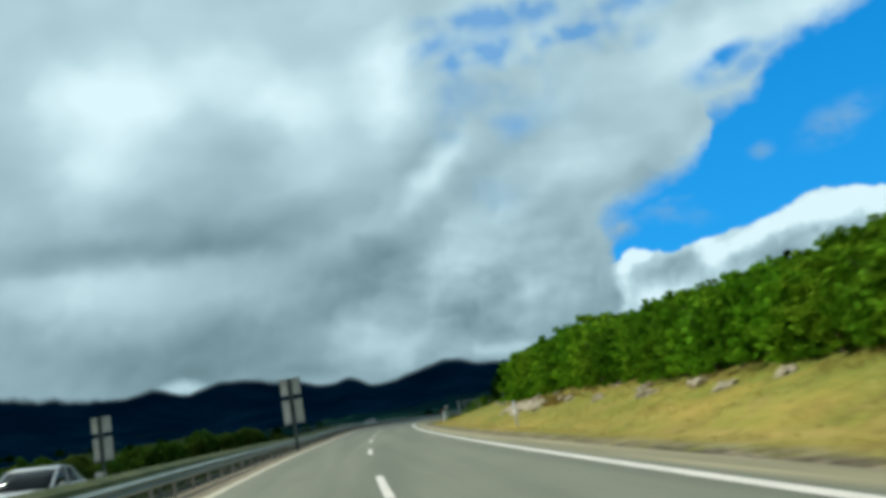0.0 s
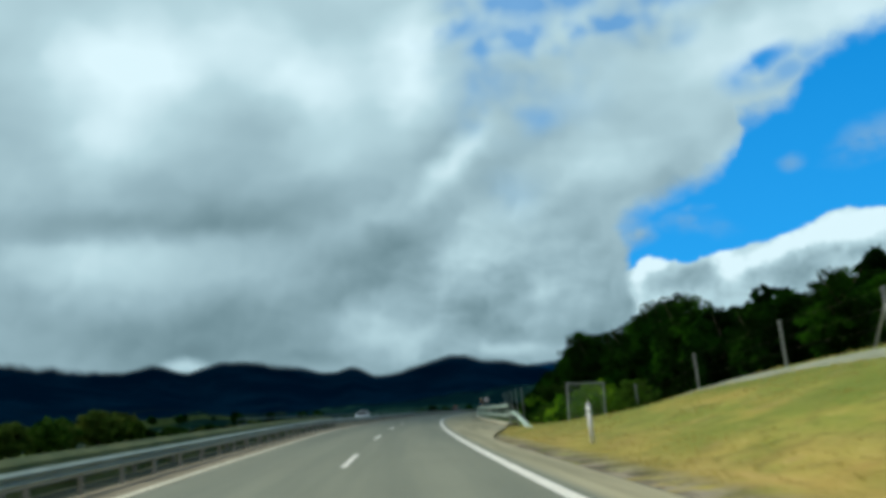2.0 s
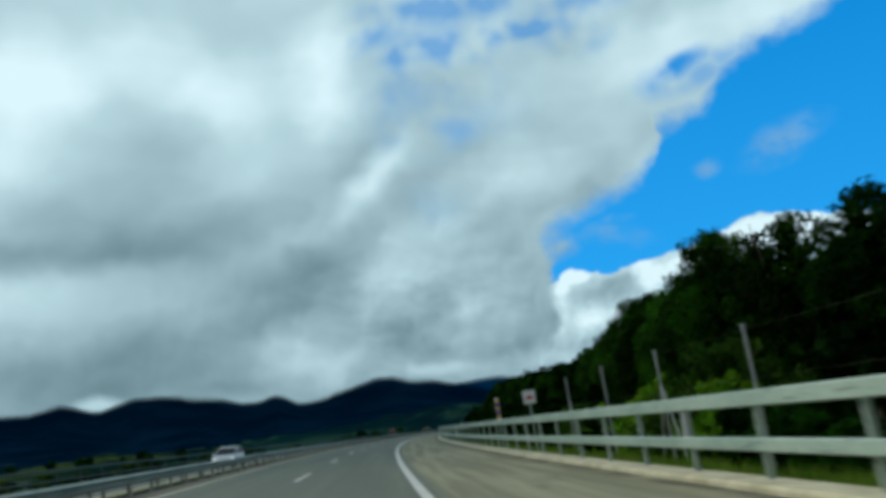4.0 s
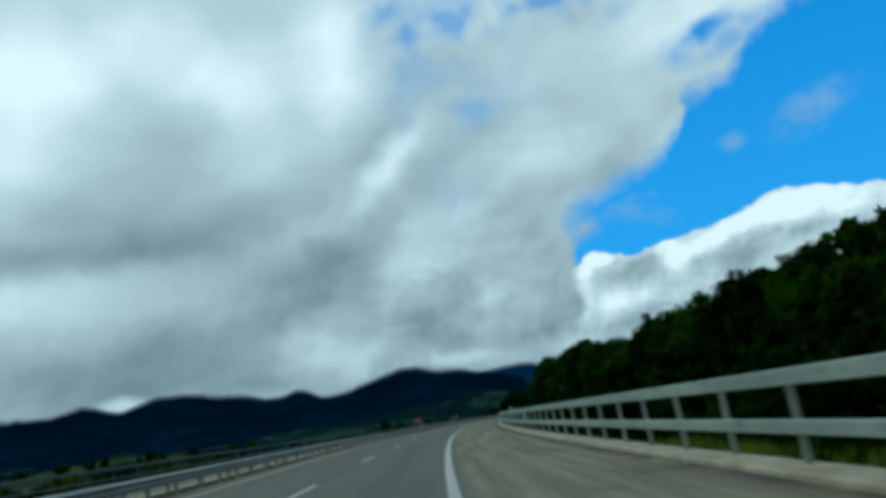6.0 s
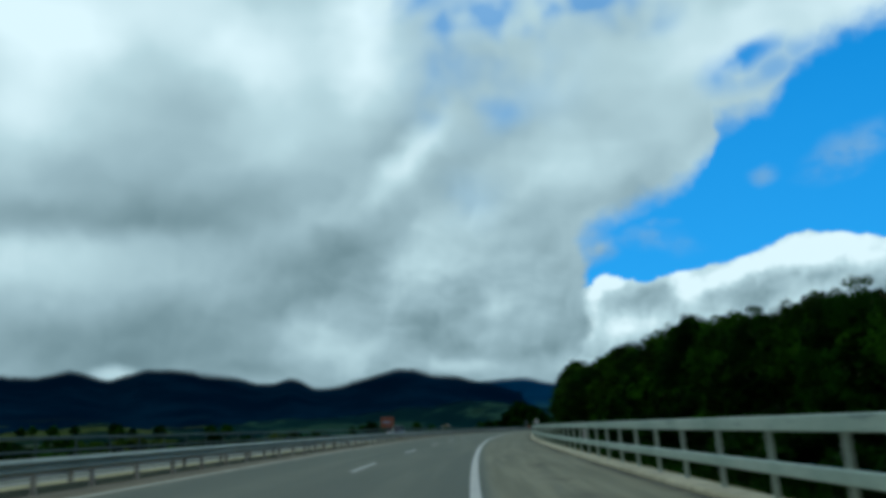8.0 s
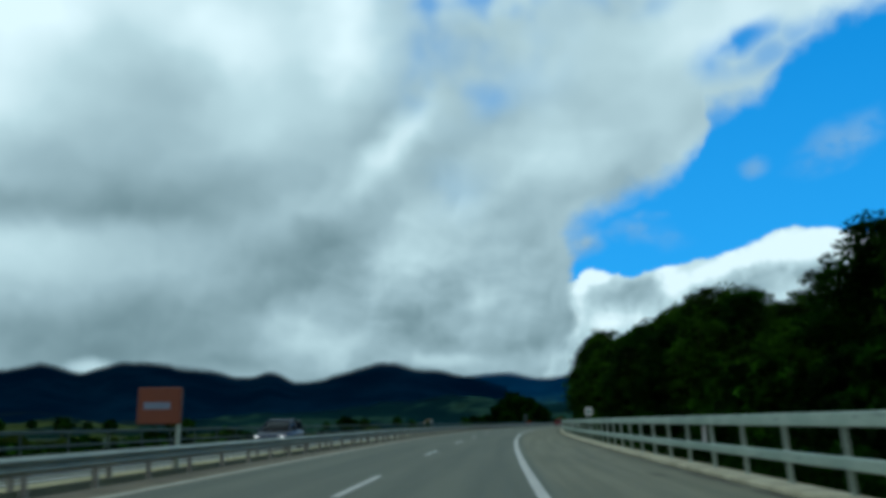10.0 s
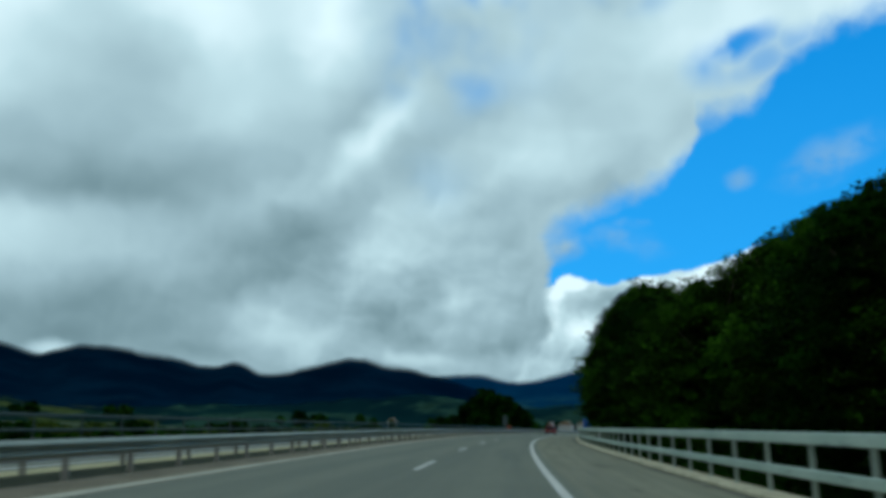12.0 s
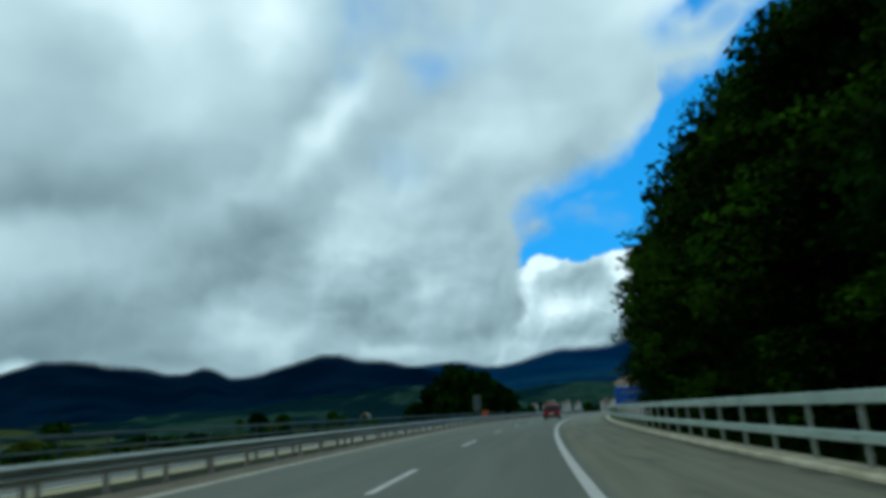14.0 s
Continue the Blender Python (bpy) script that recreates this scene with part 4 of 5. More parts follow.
def tree(name, label, m, seed, h, r, clumps, per, size, leaf, group, bottom=0.15, category="tree", column=False, boughs=False):
    rng = np.random.default_rng(seed)
    root = thing(name, m, label, category, group)
    part("trunk", trunk_mesh(rng, h * 0.8, 0.018 * h + 0.03, r * 0.6), BARK, root)
    c = part("crown", crown_mesh(rng, r, h * (1 - bottom), clumps, per, size, 0.0, column, boughs), leaf, root)
    c.location.z = h * bottom
    return root


def spot(s, d, rng, size=1.0, sink=0.05):
    k = size * rng.uniform(0.85, 1.15)
    return Matrix.Translation(at(s, d, lie(s, d) - sink)) @ Matrix.Rotation(rng.uniform(0, math.tau), 4, "Z") @ Matrix.Diagonal((k * rng.uniform(0.9, 1.1), k, k * rng.uniform(0.9, 1.1), 1))


def plant(kinds, places):
    """Puts each place a tree of one of the kinds: the first of a kind is built, the rest copied."""
    made = {}
    for i, m in enumerate(places):
        k = i % len(kinds)
        if k not in made:
            made[k] = tree(m=Matrix.Identity(4), **kinds[k])
            made[k].matrix_basis = m
            made[k]["first"] = 1
        else:
            o = copy_thing(made[k], Matrix.Identity(4))
            o.matrix_basis = m
            del o["first"]
    for o in made.values():
        del o["first"]


rng = np.random.default_rng(5)
# hedge of young trees on the cut slope
HEDGE = [dict(name="young_tree", label="bright green leafy young tree on the grass slope", seed=20 + i, h=2.5, r=0.85, clumps=110, per=44, size=0.062, leaf=LEAF_LIGHT,
              group="hedge trees on the slope", bottom=0.0, column=True) for i in range(4)]
places = []
for row, (d0, gap, k) in enumerate(((6.6, 1.05, 1.0), (7.8, 1.15, 0.98), (9.2, 1.3, 0.85), (11.0, 1.45, 0.76), (13.2, 1.7, 0.76), (16.0, 2.0, 0.8), (19.5, 2.5, 1.0))):
    s = -8.0
    while s < (57, 58, 59, 60, 61, 62, 63)[row]:
        tall = k * (0.88 + 0.22 * ease(22, 50, s))
        places.append(spot(s + rng.uniform(-0.25, 0.25), d0 + rng.uniform(-0.3, 0.3), rng, tall) @ Matrix.Diagonal((1.15, 1.15, 1, 1)))
        s += gap
plant(HEDGE, places)

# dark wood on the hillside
WOOD = [dict(name="forest_tree", label="dark green broadleaf tree in a hillside wood", seed=40 + i, h=8.5, r=3.2, clumps=62, per=34, size=0.38, leaf=LEAF_DEEP if i in (1, 3) else LEAF_SHADE_DARK,
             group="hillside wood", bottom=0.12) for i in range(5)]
places = []
for i in range(150):
    s = 70 + (i % 50) * 7.0 + rng.uniform(-2.5, 2.5)
    row = i // 50
    d = (16.5, 24, 36)[row] + rng.uniform(-2, 2)
    k = (0.62, 0.85, 1.0)[row]
    if s < 122:
        d, k = d + 5 - row, k * 0.55
    elif s < 212:
        d, k = d + 2 - row, k * 0.98
    elif s < 330:
        k = k * 0.95
    else:
        k = (0.8, 0.9, 1.0)[row]
    places.append(spot(s, d, rng, k))
plant(WOOD, places)
places = []
for i in range(50):
    s = 60 + i * 11 + rng.uniform(-3, 3)
    places.append(spot(s, 52 + rng.uniform(-4, 4) + 22 * (i % 2), rng, 1.15))
plant([dict(w, seed=60 + i, clumps=45, per=24, size=0.5) for i, w in enumerate(WOOD[:2])], places)

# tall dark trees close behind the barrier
NEAR = [dict(name="roadside_tree", label="tall dark green leafy tree behind the safety barrier", seed=80 + i, h=10.0, r=3.4, clumps=480, per=80, size=0.092, leaf=LEAF_DEEP if i % 2 == 0 else LEAF_SHADE_DARK,
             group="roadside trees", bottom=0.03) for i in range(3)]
places = []
for s, d, k in ((140, 23, 0.85), (404, 17, 1.15), (414, 16, 1.1), (372, 17, 0.8), (380, 15.5, 0.85), (365, 15, 0.65), (384, 21, 0.95), (393, 22, 1.15), (402, 23, 1.3), (411, 21, 1.5), (376, 24, 1.0), (388, 14, 0.95), (397, 14, 1.05), (407, 11.6, 0.85), (416, 12.6, 1.0), (424, 11, 0.95), (432, 13, 1.2),
                (440, 11, 1.1), (448, 13.2, 1.52), (456, 12.2, 1.62), (462, 11.9, 1.6), (469, 11.2, 1.58), (478, 10.8, 1.4), (488, 10.2, 1.25), (498, 11, 1.15), (508, 12, 1.05)):
    places.append(spot(s, d, rng, k))
# stations, offsets and the heights of the tree tops over the road
for s, d, top in ((164.5, 17, 9.6), (169, 17.5, 8.5), (174.5, 18, 8.4), (179, 18, 8.6), (184, 18.2, 9.0), (189, 18, 7.6), (194, 18.5, 7.6), (201, 19, 7.4),
                  (458, 10.4, 16.3), (467, 10.2, 16.8), (476, 10.0, 16.8), (486, 9.8, 15.8), (496, 9.8, 15.2), (436, 11.0, 10.8), (444, 10.8, 12.8), (428, 11.4, 11.6), (419, 11.4, 11.0),
                  (445, 15, 14.2), (453, 14.5, 14.5), (437, 20, 16.6), (428, 17, 14.6), (420, 15, 13), (409, 14, 12), (401, 13, 10.8), (412, 19, 15), (430, 23, 18), (447, 21, 17),
                  (374, 20, 9.8), (364, 19, 9.4), (384, 20.5, 12.4), (392, 20, 13.9), (402, 20, 15.0), (354, 20, 11.9), (344, 20, 11.6), (333, 20, 11.4), (325, 19, 10.6), (318, 20, 10.1), (312, 20, 9.2), (307, 20, 8.9), (301, 20, 8.6), (296, 19.5, 8.4), (290, 19, 8.0), (282, 19, 7.7), (272, 20.5, 8.3), (263, 19, 8.0), (255, 19, 7.8), (246, 19, 7.6), (236, 18.5, 7.6), (226, 18.5, 7.4)):
    k = (top - lie(s, d)) / 10.0
    places.append(Matrix.Translation(at(s, d, lie(s, d) - 0.05)) @ Matrix.Rotation(s * 1.7, 4, "Z") @ Matrix.Diagonal((min(k, 1.3), min(k, 1.3), k, 1)))
# like trees get shade-dark or sunlit leaf colours by stretch of road
far_end = [m for m in places if m.translation.y > at(338, 0).y]
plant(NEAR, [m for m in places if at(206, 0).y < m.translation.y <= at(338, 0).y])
plant([dict(k, seed=84 + i, boughs=True, clumps=300, per=130, size=0.105, leaf=(LEAF_SHADE, LEAF_SHADE_DARK, LEAF_SHADE)[i]) for i, k in enumerate(NEAR)], far_end)
plant([dict(k, seed=88 + i, label="leafy mid green tree on the bank behind the barrier", leaf=(LEAF_SUNNY, LEAF_DEEP, LEAF_SUNNY)[i]) for i, k in enumerate(NEAR)],
      [m for m in places if m.translation.y <= at(206, 0).y])

# wood behind the gate and the fence
places = []
for s, d, top in ((146, 19, 9.0), (140, 19.5, 9.4), (135, 19, 9.7), (130, 19, 9.6), (125, 19, 8.8), (119, 19, 7.3), (113, 19.5, 6.5), (107.5, 19, 6.6), (102, 19, 6.9), (152, 18, 8.6), (158, 17.5, 8.8)):
    k = (top - lie(s, d)) / 10.0
    places.append(Matrix.Translation(at(s, d, lie(s, d) - 0.05)) @ Matrix.Rotation(s * 2.1, 4, "Z") @ Matrix.Diagonal((k, k, k, 1)))
plant([dict(k, seed=92 + i, name="wood_edge_tree", label="dark green rounded tree at the edge of the wood", group="trees behind the gate", clumps=220, per=60, size=0.13, leaf=(LEAF_DEEP, LEAF_SHADE_DARK)[i]) for i, k in enumerate(NEAR[:2])], places)

# dark trees along the top of the cut slope
places = []
for s, d, top in ((90, 22, 7.6), (56, 24, 7.4), (53, 25, 7.7), (50.5, 24, 7.2), (47.5, 24.5, 7.1), (45, 24, 7.0), (42.5, 25, 7.2), (40, 24, 7.1), (37, 25, 7.3), (34, 25, 7.6)):
    k = (top - lie(s, d)) / 10.0
    places.append(Matrix.Translation(at(s, d, lie(s, d) - 0.05)) @ Matrix.Rotation(s * 1.3, 4, "Z") @ Matrix.Diagonal((k, k, k, 1)))
plant([dict(WOOD[0], seed=95, name="ridge_tree", label="small dark tree on the crest of the slope", group="trees on the slope crest", h=10.0)], places)

# bushes down the valley side
BUSH = [dict(name="bush", label="green leafy bush on the valley slope", seed=100 + i, h=3.6, r=2.3, clumps=40, per=34, size=0.26, leaf=LEAF_DEEP if i < 1 else LEAF_SHADE_DARK,
             group="valley bushes", bottom=0.02, category="bush") for i in range(3)]
places = []
for i in range(46):
    s = 25 + i * 15 + rng.uniform(-6, 6)
    places.append(spot(s, -34 - rng.uniform(0, 26), rng, rng.uniform(0.6, 1.15)))
plant(BUSH, places)

OLIVE = leaves("leaves_olive", (0.045, 0.085, 0.012), (0.09, 0.13, 0.018), (0.13, 0.16, 0.025))
SCRUB = leaves("leaves_mid", (0.026, 0.075, 0.007), (0.06, 0.13, 0.012), (0.11, 0.19, 0.02))
places = []
for i in range(60):
    s = 5 + i * 2.1 + rng.uniform(-0.6, 0.6)
    places.append(spot(s, -22.6 - rng.uniform(0, 3.0), rng, rng.uniform(0.45, 0.75)))
# hedges and small trees over the valley fields
more = []
for i in range(70):
    s, d = rng.uniform(230, 1000), -rng.uniform(48, 260)
    more.append(spot(s, d, rng, rng.uniform(0.6, 1.7)))
for i in range(90):
    # uneven hedge lines along the field edges
    s, d = 262 + 6.2 * i + rng.uniform(-3, 3), (-62, -88, -120, -160)[i % 4] + rng.uniform(-5, 5)
    k = rng.uniform(0.35, 0.75) * (1 + 0.35 * (i % 4))
    more.append(Matrix.Translation(at(s, d, lie(s, d) - 0.1)) @ Matrix.Rotation(s, 4, "Z") @ Matrix.Diagonal((k * 1.9, k * 1.9, k, 1)))
lines = []
for d0, step in ((-58, 8), (-80, 9), (-112, 11), (-155, 13), (-215, 16)):
    s = 392.0
    while s < 900:
        if noise.noise((s * 0.02, d0 * 0.1, 2.2)) > -0.22:
            d, k = d0 + rng.uniform(-6, 6), rng.uniform(0.35, 0.8) * (1 - d0 / 260)
            lines.append(Matrix.Translation(at(s, d, lie(s, d) - 0.1)) @ Matrix.Rotation(s, 4, "Z") @ Matrix.Diagonal((k * 2.2, k * 2.2, k, 1)))
        s += step * rng.uniform(0.6, 1.4)
plant([dict(w, seed=134 + i, name="hedge_tree", label="dark green tree in a hedge line across the valley", group="dark valley hedges", leaf=(LEAF_DEEP, LEAF_SHADE_DARK)[i], size=0.3, clumps=34) for i, w in enumerate(BUSH[:2])], lines)
plant([dict(w, seed=130 + i, name="field_tree", label="leafy tree in a hedge between valley fields", group="valley hedge trees", leaf=(OLIVE, SCRUB, OLIVE)[i], size=0.24, clumps=52) for i, w in enumerate(BUSH)], more)
plant([dict(w, seed=120 + i, name="roadside_bush", label="mid green bush beyond the oncoming road", group="roadside bushes", leaf=(SCRUB, OLIVE, SCRUB)[i]) for i, w in enumerate(BUSH)], places)

# green bushes round the gate
places = [spot(s, d, rng, k) for s, d, k in ((66.5, 12.8, 0.42), (70, 13.6, 0.4), (105, 9.6, 0.55), (110, 8.8, 0.75), (113.5, 8.2, 0.7), (117, 8.4, 0.8), (120, 7.6, 0.65), (124, 8.4, 0.7), (128, 7.8, 0.6), (147, 9.6, 0.85), (150.5, 9.0, 0.9), (154, 9.8, 1.0), (157.5, 10.8, 1.05), (161, 11.5, 1.0), (153, 12.0, 1.2), (166, 10.5, 0.7), (172, 10.8, 0.75))]
plant([dict(w, seed=150 + i, name="young_bush", label="fresh green bush beside the mesh gate", group="bushes round the gate", leaf=(SCRUB, LEAF_LIGHT)[i], size=0.15, clumps=60) for i, w in enumerate(BUSH[:2])], places)

# dark clump of trees where the road bends away
places = [spot(s, d, rng, k) for s, d, k in ((606, -29, 1.4), (612, -33, 1.45), (602, -25, 1.3), (619, -39, 1.3), (598, -22, 1.0), (630, -48, 0.8), (642, -57, 0.6), (660, -68, 0.5), (618, -28, 1.4), (608, -21, 1.05), (626, -42, 0.95), (650, -62, 0.55))]
plant([dict(w, name="clump_tree", label="dark rounded tree in a clump beside the road", group="tree clump", leaf=LEAF_SHADE_DARK) for w in WOOD[:3]], places)


# ---------- signs, posts and fence ----------
def plain(name, col, rough=0.5, metal=0.0):
    return surface(name, col, tuple(x * 0.85 for x in col), 2.0, 30, rough, metal, 0.05, 0.002)


WHITE = plain("white_sheet", (0.78, 0.78, 0.76), 0.45)
RED = plain("red_film", (0.55, 0.02, 0.02), 0.4)
YELLOW = plain("yellow_film", (0.80, 0.42, 0.02), 0.4)
NAVY = plain("blue_film", (0.015, 0.05, 0.42), 0.4)
SIGN_BLUE = plain("sign_blue", (0.01, 0.15, 0.70), 0.4)
TEAL = plain("green_film", (0.01, 0.30, 0.20), 0.4)
BROWN = plain("brown_film", (0.20, 0.05, 0.018), 0.45)
ORANGE = plain("orange_film", (0.45, 0.09, 0.02), 0.45)
PALE = plain("faded_lettering", (0.20, 0.27, 0.38), 0.5)
BACK = surface("bare_aluminium", (0.36, 0.39, 0.37), (0.50, 0.53, 0.50), 1.5, 20, 0.5, 0.4, 0.05, 0.002)
BLACK = plain("black_rubber", (0.02, 0.02, 0.02), 0.8)
DARK_POLE = surface("dark_galvanised_pole", (0.05, 0.07, 0.075), (0.09, 0.115, 0.115), 2, 25, 0.5, 0.5, 0.05, 0.002)
ROCK = surface("pale_rock", (0.27, 0.235, 0.155), (0.43, 0.385, 0.285), 1.2, 9, 0.95, bump=0.8, depth=0.06, own=False)
WIRE = plain("fence_wire", (0.40, 0.42, 0.40), 0.5, 0.5)


# dark, so that the wires hardly show in the camera's view
THIN_WIRE = plain("rusty_thin_wire", (0.10, 0.09, 0.07), 0.7, 0.3)


def slab(w, h, t, bevel=0.02):
    """An upright panel in the xz plane with rounded corners and a folded rim."""
    bm = bmesh.new()
    box(bm, 0, 0, 0, w, t, h, min(bevel, t * 0.45))
    return bm


def double_sign(s, d, turn, low_box):
    """Two pairs of panels seen from behind on one mast."""
    root = thing("road_sign", leaning(s, d, lie(s, d), turn), "grey back of a double road sign on a dark mast", "road sign", "double road signs")
    bm = bmesh.new()
    rod(bm, (0, 0, -0.3), (0, 0, 4.85), 0.11, 0.10, 10)
    part("mast", bm, DARK_POLE, root)
    for sx in (-1, 1):
        for zc, h in ((4.3, 1.12), (2.66, 1.62)):
            p = part("panel", slab(0.62, h, 0.03), BACK, root)
            p.matrix_basis = pose(sx * 0.40, 0.10, zc, 0, 0, sx * 30)
            for x, z, w, hh in ((-0.31, 0, 0.03, h), (0.31, 0, 0.03, h), (0, -h / 2, 0.65, 0.03), (0, h / 2, 0.65, 0.03)):
                bm = bmesh.new()
                box(bm, x, -0.005, z, w, 0.06, hh, 0.004)
                part("edge_strip", bm, DARK_POLE, p)
            for dz in (-0.36, 0.36):
                bm = bmesh.new()
                box(bm, 0, -0.035, dz * h, 0.60, 0.03, 0.05)
                part("stiffener", bm, BACK, p)
    for zc in (3.66, 4.6, 3.35, 1.9):
        bm = bmesh.new()
        box(bm, 0, 0.02, zc, 0.62, 0.09, 0.06, 0.01)
        part("clamp", bm, DARK_POLE, root)
    if low_box:
        p = part("lower_panel", slab(0.75, 0.62, 0.05), WHITE, root, "small pale panel")
        p.location = (-0.25, -0.06, 0.85)
    return root


double_sign(58.4, -8.29, 0, False)
double_sign(61.3, -21.7, 0, True)


def small_sign(s, d, base, zc, size, symbol, label):
    """A square white sign with a coloured pictogram bar, on a steel pole."""
    root = thing("road_sign", leaning(s, d, base), label, "road sign")
    bm = bmesh.new()
    box(bm, 0, 0, (zc + size * 0.4 - base) / 2 - 0.1, 0.05, 0.08, zc + size * 0.4 - base + 0.2, 0.008)
    part("pole", bm, STEEL, root)
    p = part("panel", slab(size, size * 1.05, 0.03), WHITE, root, "white square panel")
    p.location = (0, -0.06, zc - base)
    bm = bmesh.new()
    for x, z, w, h in ((0, -0.10, 0.60, 0.13), (0.0, 0.0, 0.42, 0.12), (-0.06, 0.10, 0.22, 0.10)):
        box(bm, x * size, -0.018, z * size, w * size, 0.006, h * size, 0.001)
    part("pictogram", bm, symbol, p)
    return root


small_sign(153.85, 4.85, -0.2, 1.95, 0.45, RED, "white square sign with a red symbol behind the barrier")
small_sign(365.4, 4.95, -0.2, 1.79, 0.50, TEAL, "white square sign with a green symbol behind the barrier")


def banded_marker(s, d):
    """A flat yellow and blue banded marker board."""
    root = thing("marker_board", leaning(s, d, 0.0), "narrow yellow and blue banded marker board behind barrier", "marker")
    bm = bmesh.new()
    box(bm, 0, 0.03, 0.55, 0.05, 0.04, 1.3)
    part("pole", bm, STEEL, root)
    p = part("board", slab(0.165, 0.94, 0.03), WHITE, root, "white board")
    p.location = (0, 0, 1.74)
    for k in range(5):
        b = part("band", slab(0.15, 0.15, 0.008, 0.002), YELLOW if k % 2 == 0 else NAVY, p)
        b.location = (0, -0.02, 0.32 - 0.16 * k)


banded_marker(160.2, 4.50)


def delineator(m):
    root = thing("delineator_post", m, "white plastic roadside delineator post in dry grass", "delineator", "delineator posts")
    bm = bmesh.new()
    rod(bm, (0, 0, -0.2), (0, 0, 0.98), 0.065, 0.06, 10)
    rod(bm, (0, 0, 0.98), (0.0, 0.03, 1.07), 0.06, 0.035, 10)
    smooth(part("body", bm, WHITE, root))
    bm = bmesh.new()
    box(bm, 0, -0.058, 0.84, 0.045, 0.02, 0.16, 0.004)
    part("reflector", bm, STEEL, root)
    return root


first = delineator(leaning(36.5, 3.0, lie(36.5, 3.0)))
for s in (-12.0, 84.6):
    copy_thing(first, leaning(s, 3.06, lie(s, 3.06)))

bm = bmesh.new()
box(bm, 0, 0, 0, 0.09, 0.02, 0.40, 0.006)
PLATES = [137.1 + 47.8 * i for i in range(8)]
flag = part("reflector_plate", bm, WHITE)
flag.matrix_basis = facing(PLATES[0], 4.27, 0.84)
tagged(flag, "narrow white reflector plate fixed between the barrier beams", "reflector", "barrier reflectors")
for s in PLATES[1:]:
    copy_thing(flag, facing(s, 4.27, 0.84))


def big_sign(s, d, zc, w, h, film, label, n_bars, legs=2):
    root = thing("road_sign", facing(s, d, 0.0), label, "road sign")
    for x in ([-0.3 * w, 0.3 * w] if legs == 2 else [0.42 * w]):
        bm = bmesh.new()
        box(bm, x, 0.05, (zc + h * 0.45) / 2 - 0.2, 0.10, 0.12, zc + h * 0.45 + 0.4, 0.01)
        part("leg", bm, STEEL, root)
    rim = part("panel", slab(w, h, 0.05), film, root, "flat sign panel")
    rim.location = (0, -0.06, zc)
    f = part("face", slab(w - 0.05, h - 0.05, 0.012, 0.004), film, rim)
    f.location = (0, -0.029, 0)
    bm = bmesh.new()
    for k in range(n_bars):
        z = (0.5 - (k + 0.5) / n_bars) * (h - 0.25)
        box(bm, -0.05 * w, -0.038, z, w * (0.5 if k % 2 else 0.6), 0.006, 0.25 * (h - 0.25) / n_bars)
    part("lettering", bm, PALE, rim)
    return root


big_sign(503.0, 6.1, 1.9, 2.9, 1.7, SIGN_BLUE, "blue direction sign with pale unreadable lines beside barrier", 2)
big_sign(330.5, -10.05, 1.7, 1.25, 1.0, BROWN, "brown information sign standing in the median", 1, 1)

# grey box on a mast and an orange board where the median widens
root = thing("roadside_cabinet", facing(517, -9.1, 0), "pale grey cabinet on a post in the median", "cabinet")
bm = bmesh.new()
box(bm, 0, 0, 2.1, 0.75, 0.3, 1.6, 0.03)
part("housing", bm, FAR_STEEL, root)
bm = bmesh.new()
box(bm, 0, 0, 0.6, 0.14, 0.14, 1.4)
part("post", bm, DARK_POLE, root)
root = thing("warning_board", facing(523, -9.1, 0), "orange warning board on the median", "warning board")
part("board", slab(0.6, 0.7, 0.05), ORANGE, root).location = (0, 0, 0.95)
bm = bmesh.new()
box(bm, 0, 0.05, 0.4, 0.08, 0.06, 1.0)
part("leg", bm, DARK_POLE, root)


# chain-link fence: posts with braces, wires and a low net
def fence(stations, label, height, braced=(3,)):
    root = thing("wire_fence", Matrix.Translation(at(*stations[0], 0)), label, "fence", "wire fences")
    inv = root.matrix_basis.inverted()
    tops = []
    for i, (s, d) in enumerate(stations):
        z = lie(s, d)
        m = inv @ leaning(s, d, z)
        bm = bmesh.new()
        rod(bm, (0, 0, -0.4), (0, 0, height), 0.038, 0.034, 8)
        rod(bm, (0, 0, height), (0, 0, height + 0.03), 0.06, 0.03, 8)
        p = part("post", bm, WIRE, root)
        p.matrix_basis = m
        if i in braced:
            for y in (-1.1, 1.1):
                bm = bmesh.new()
                rod(bm, (0, 0, height * 0.72), (0, y, -0.15), 0.03, 0.03, 6)
                part("brace", bm, WIRE, p)
        tops.append((s, d, z))
    for h in (0.62, height * 0.66, height - 0.05):
        vs, fs = [], []
        for i, (s, d, z) in enumerate(tops):
            for a, b in ((0.0018, 0), (-0.001, 0.0018), (-0.001, -0.0018)):
                vs.append(at(s, d + a, z + h + b))
            if i:
                q = 3 * (i - 1)
                fs += [(q + j, q + (j + 1) % 3, q + 3 + (j + 1) % 3, q + 3 + j) for j in range(3)]
        part("wire", (vs, [], fs), THIN_WIRE, root).matrix_basis = inv
    return root


fence([(63.8 + 6.75 * i, 11.3 - max(0, i - 4) * 0.9) for i in range(8)], "grey wire fence with braced posts along the slope top", 1.65)
fence([(134.2 + 5.7 * i, 7.0) for i in range(5)], "grey wire fence with braced posts behind the barrier", 3.15, (2, 4))

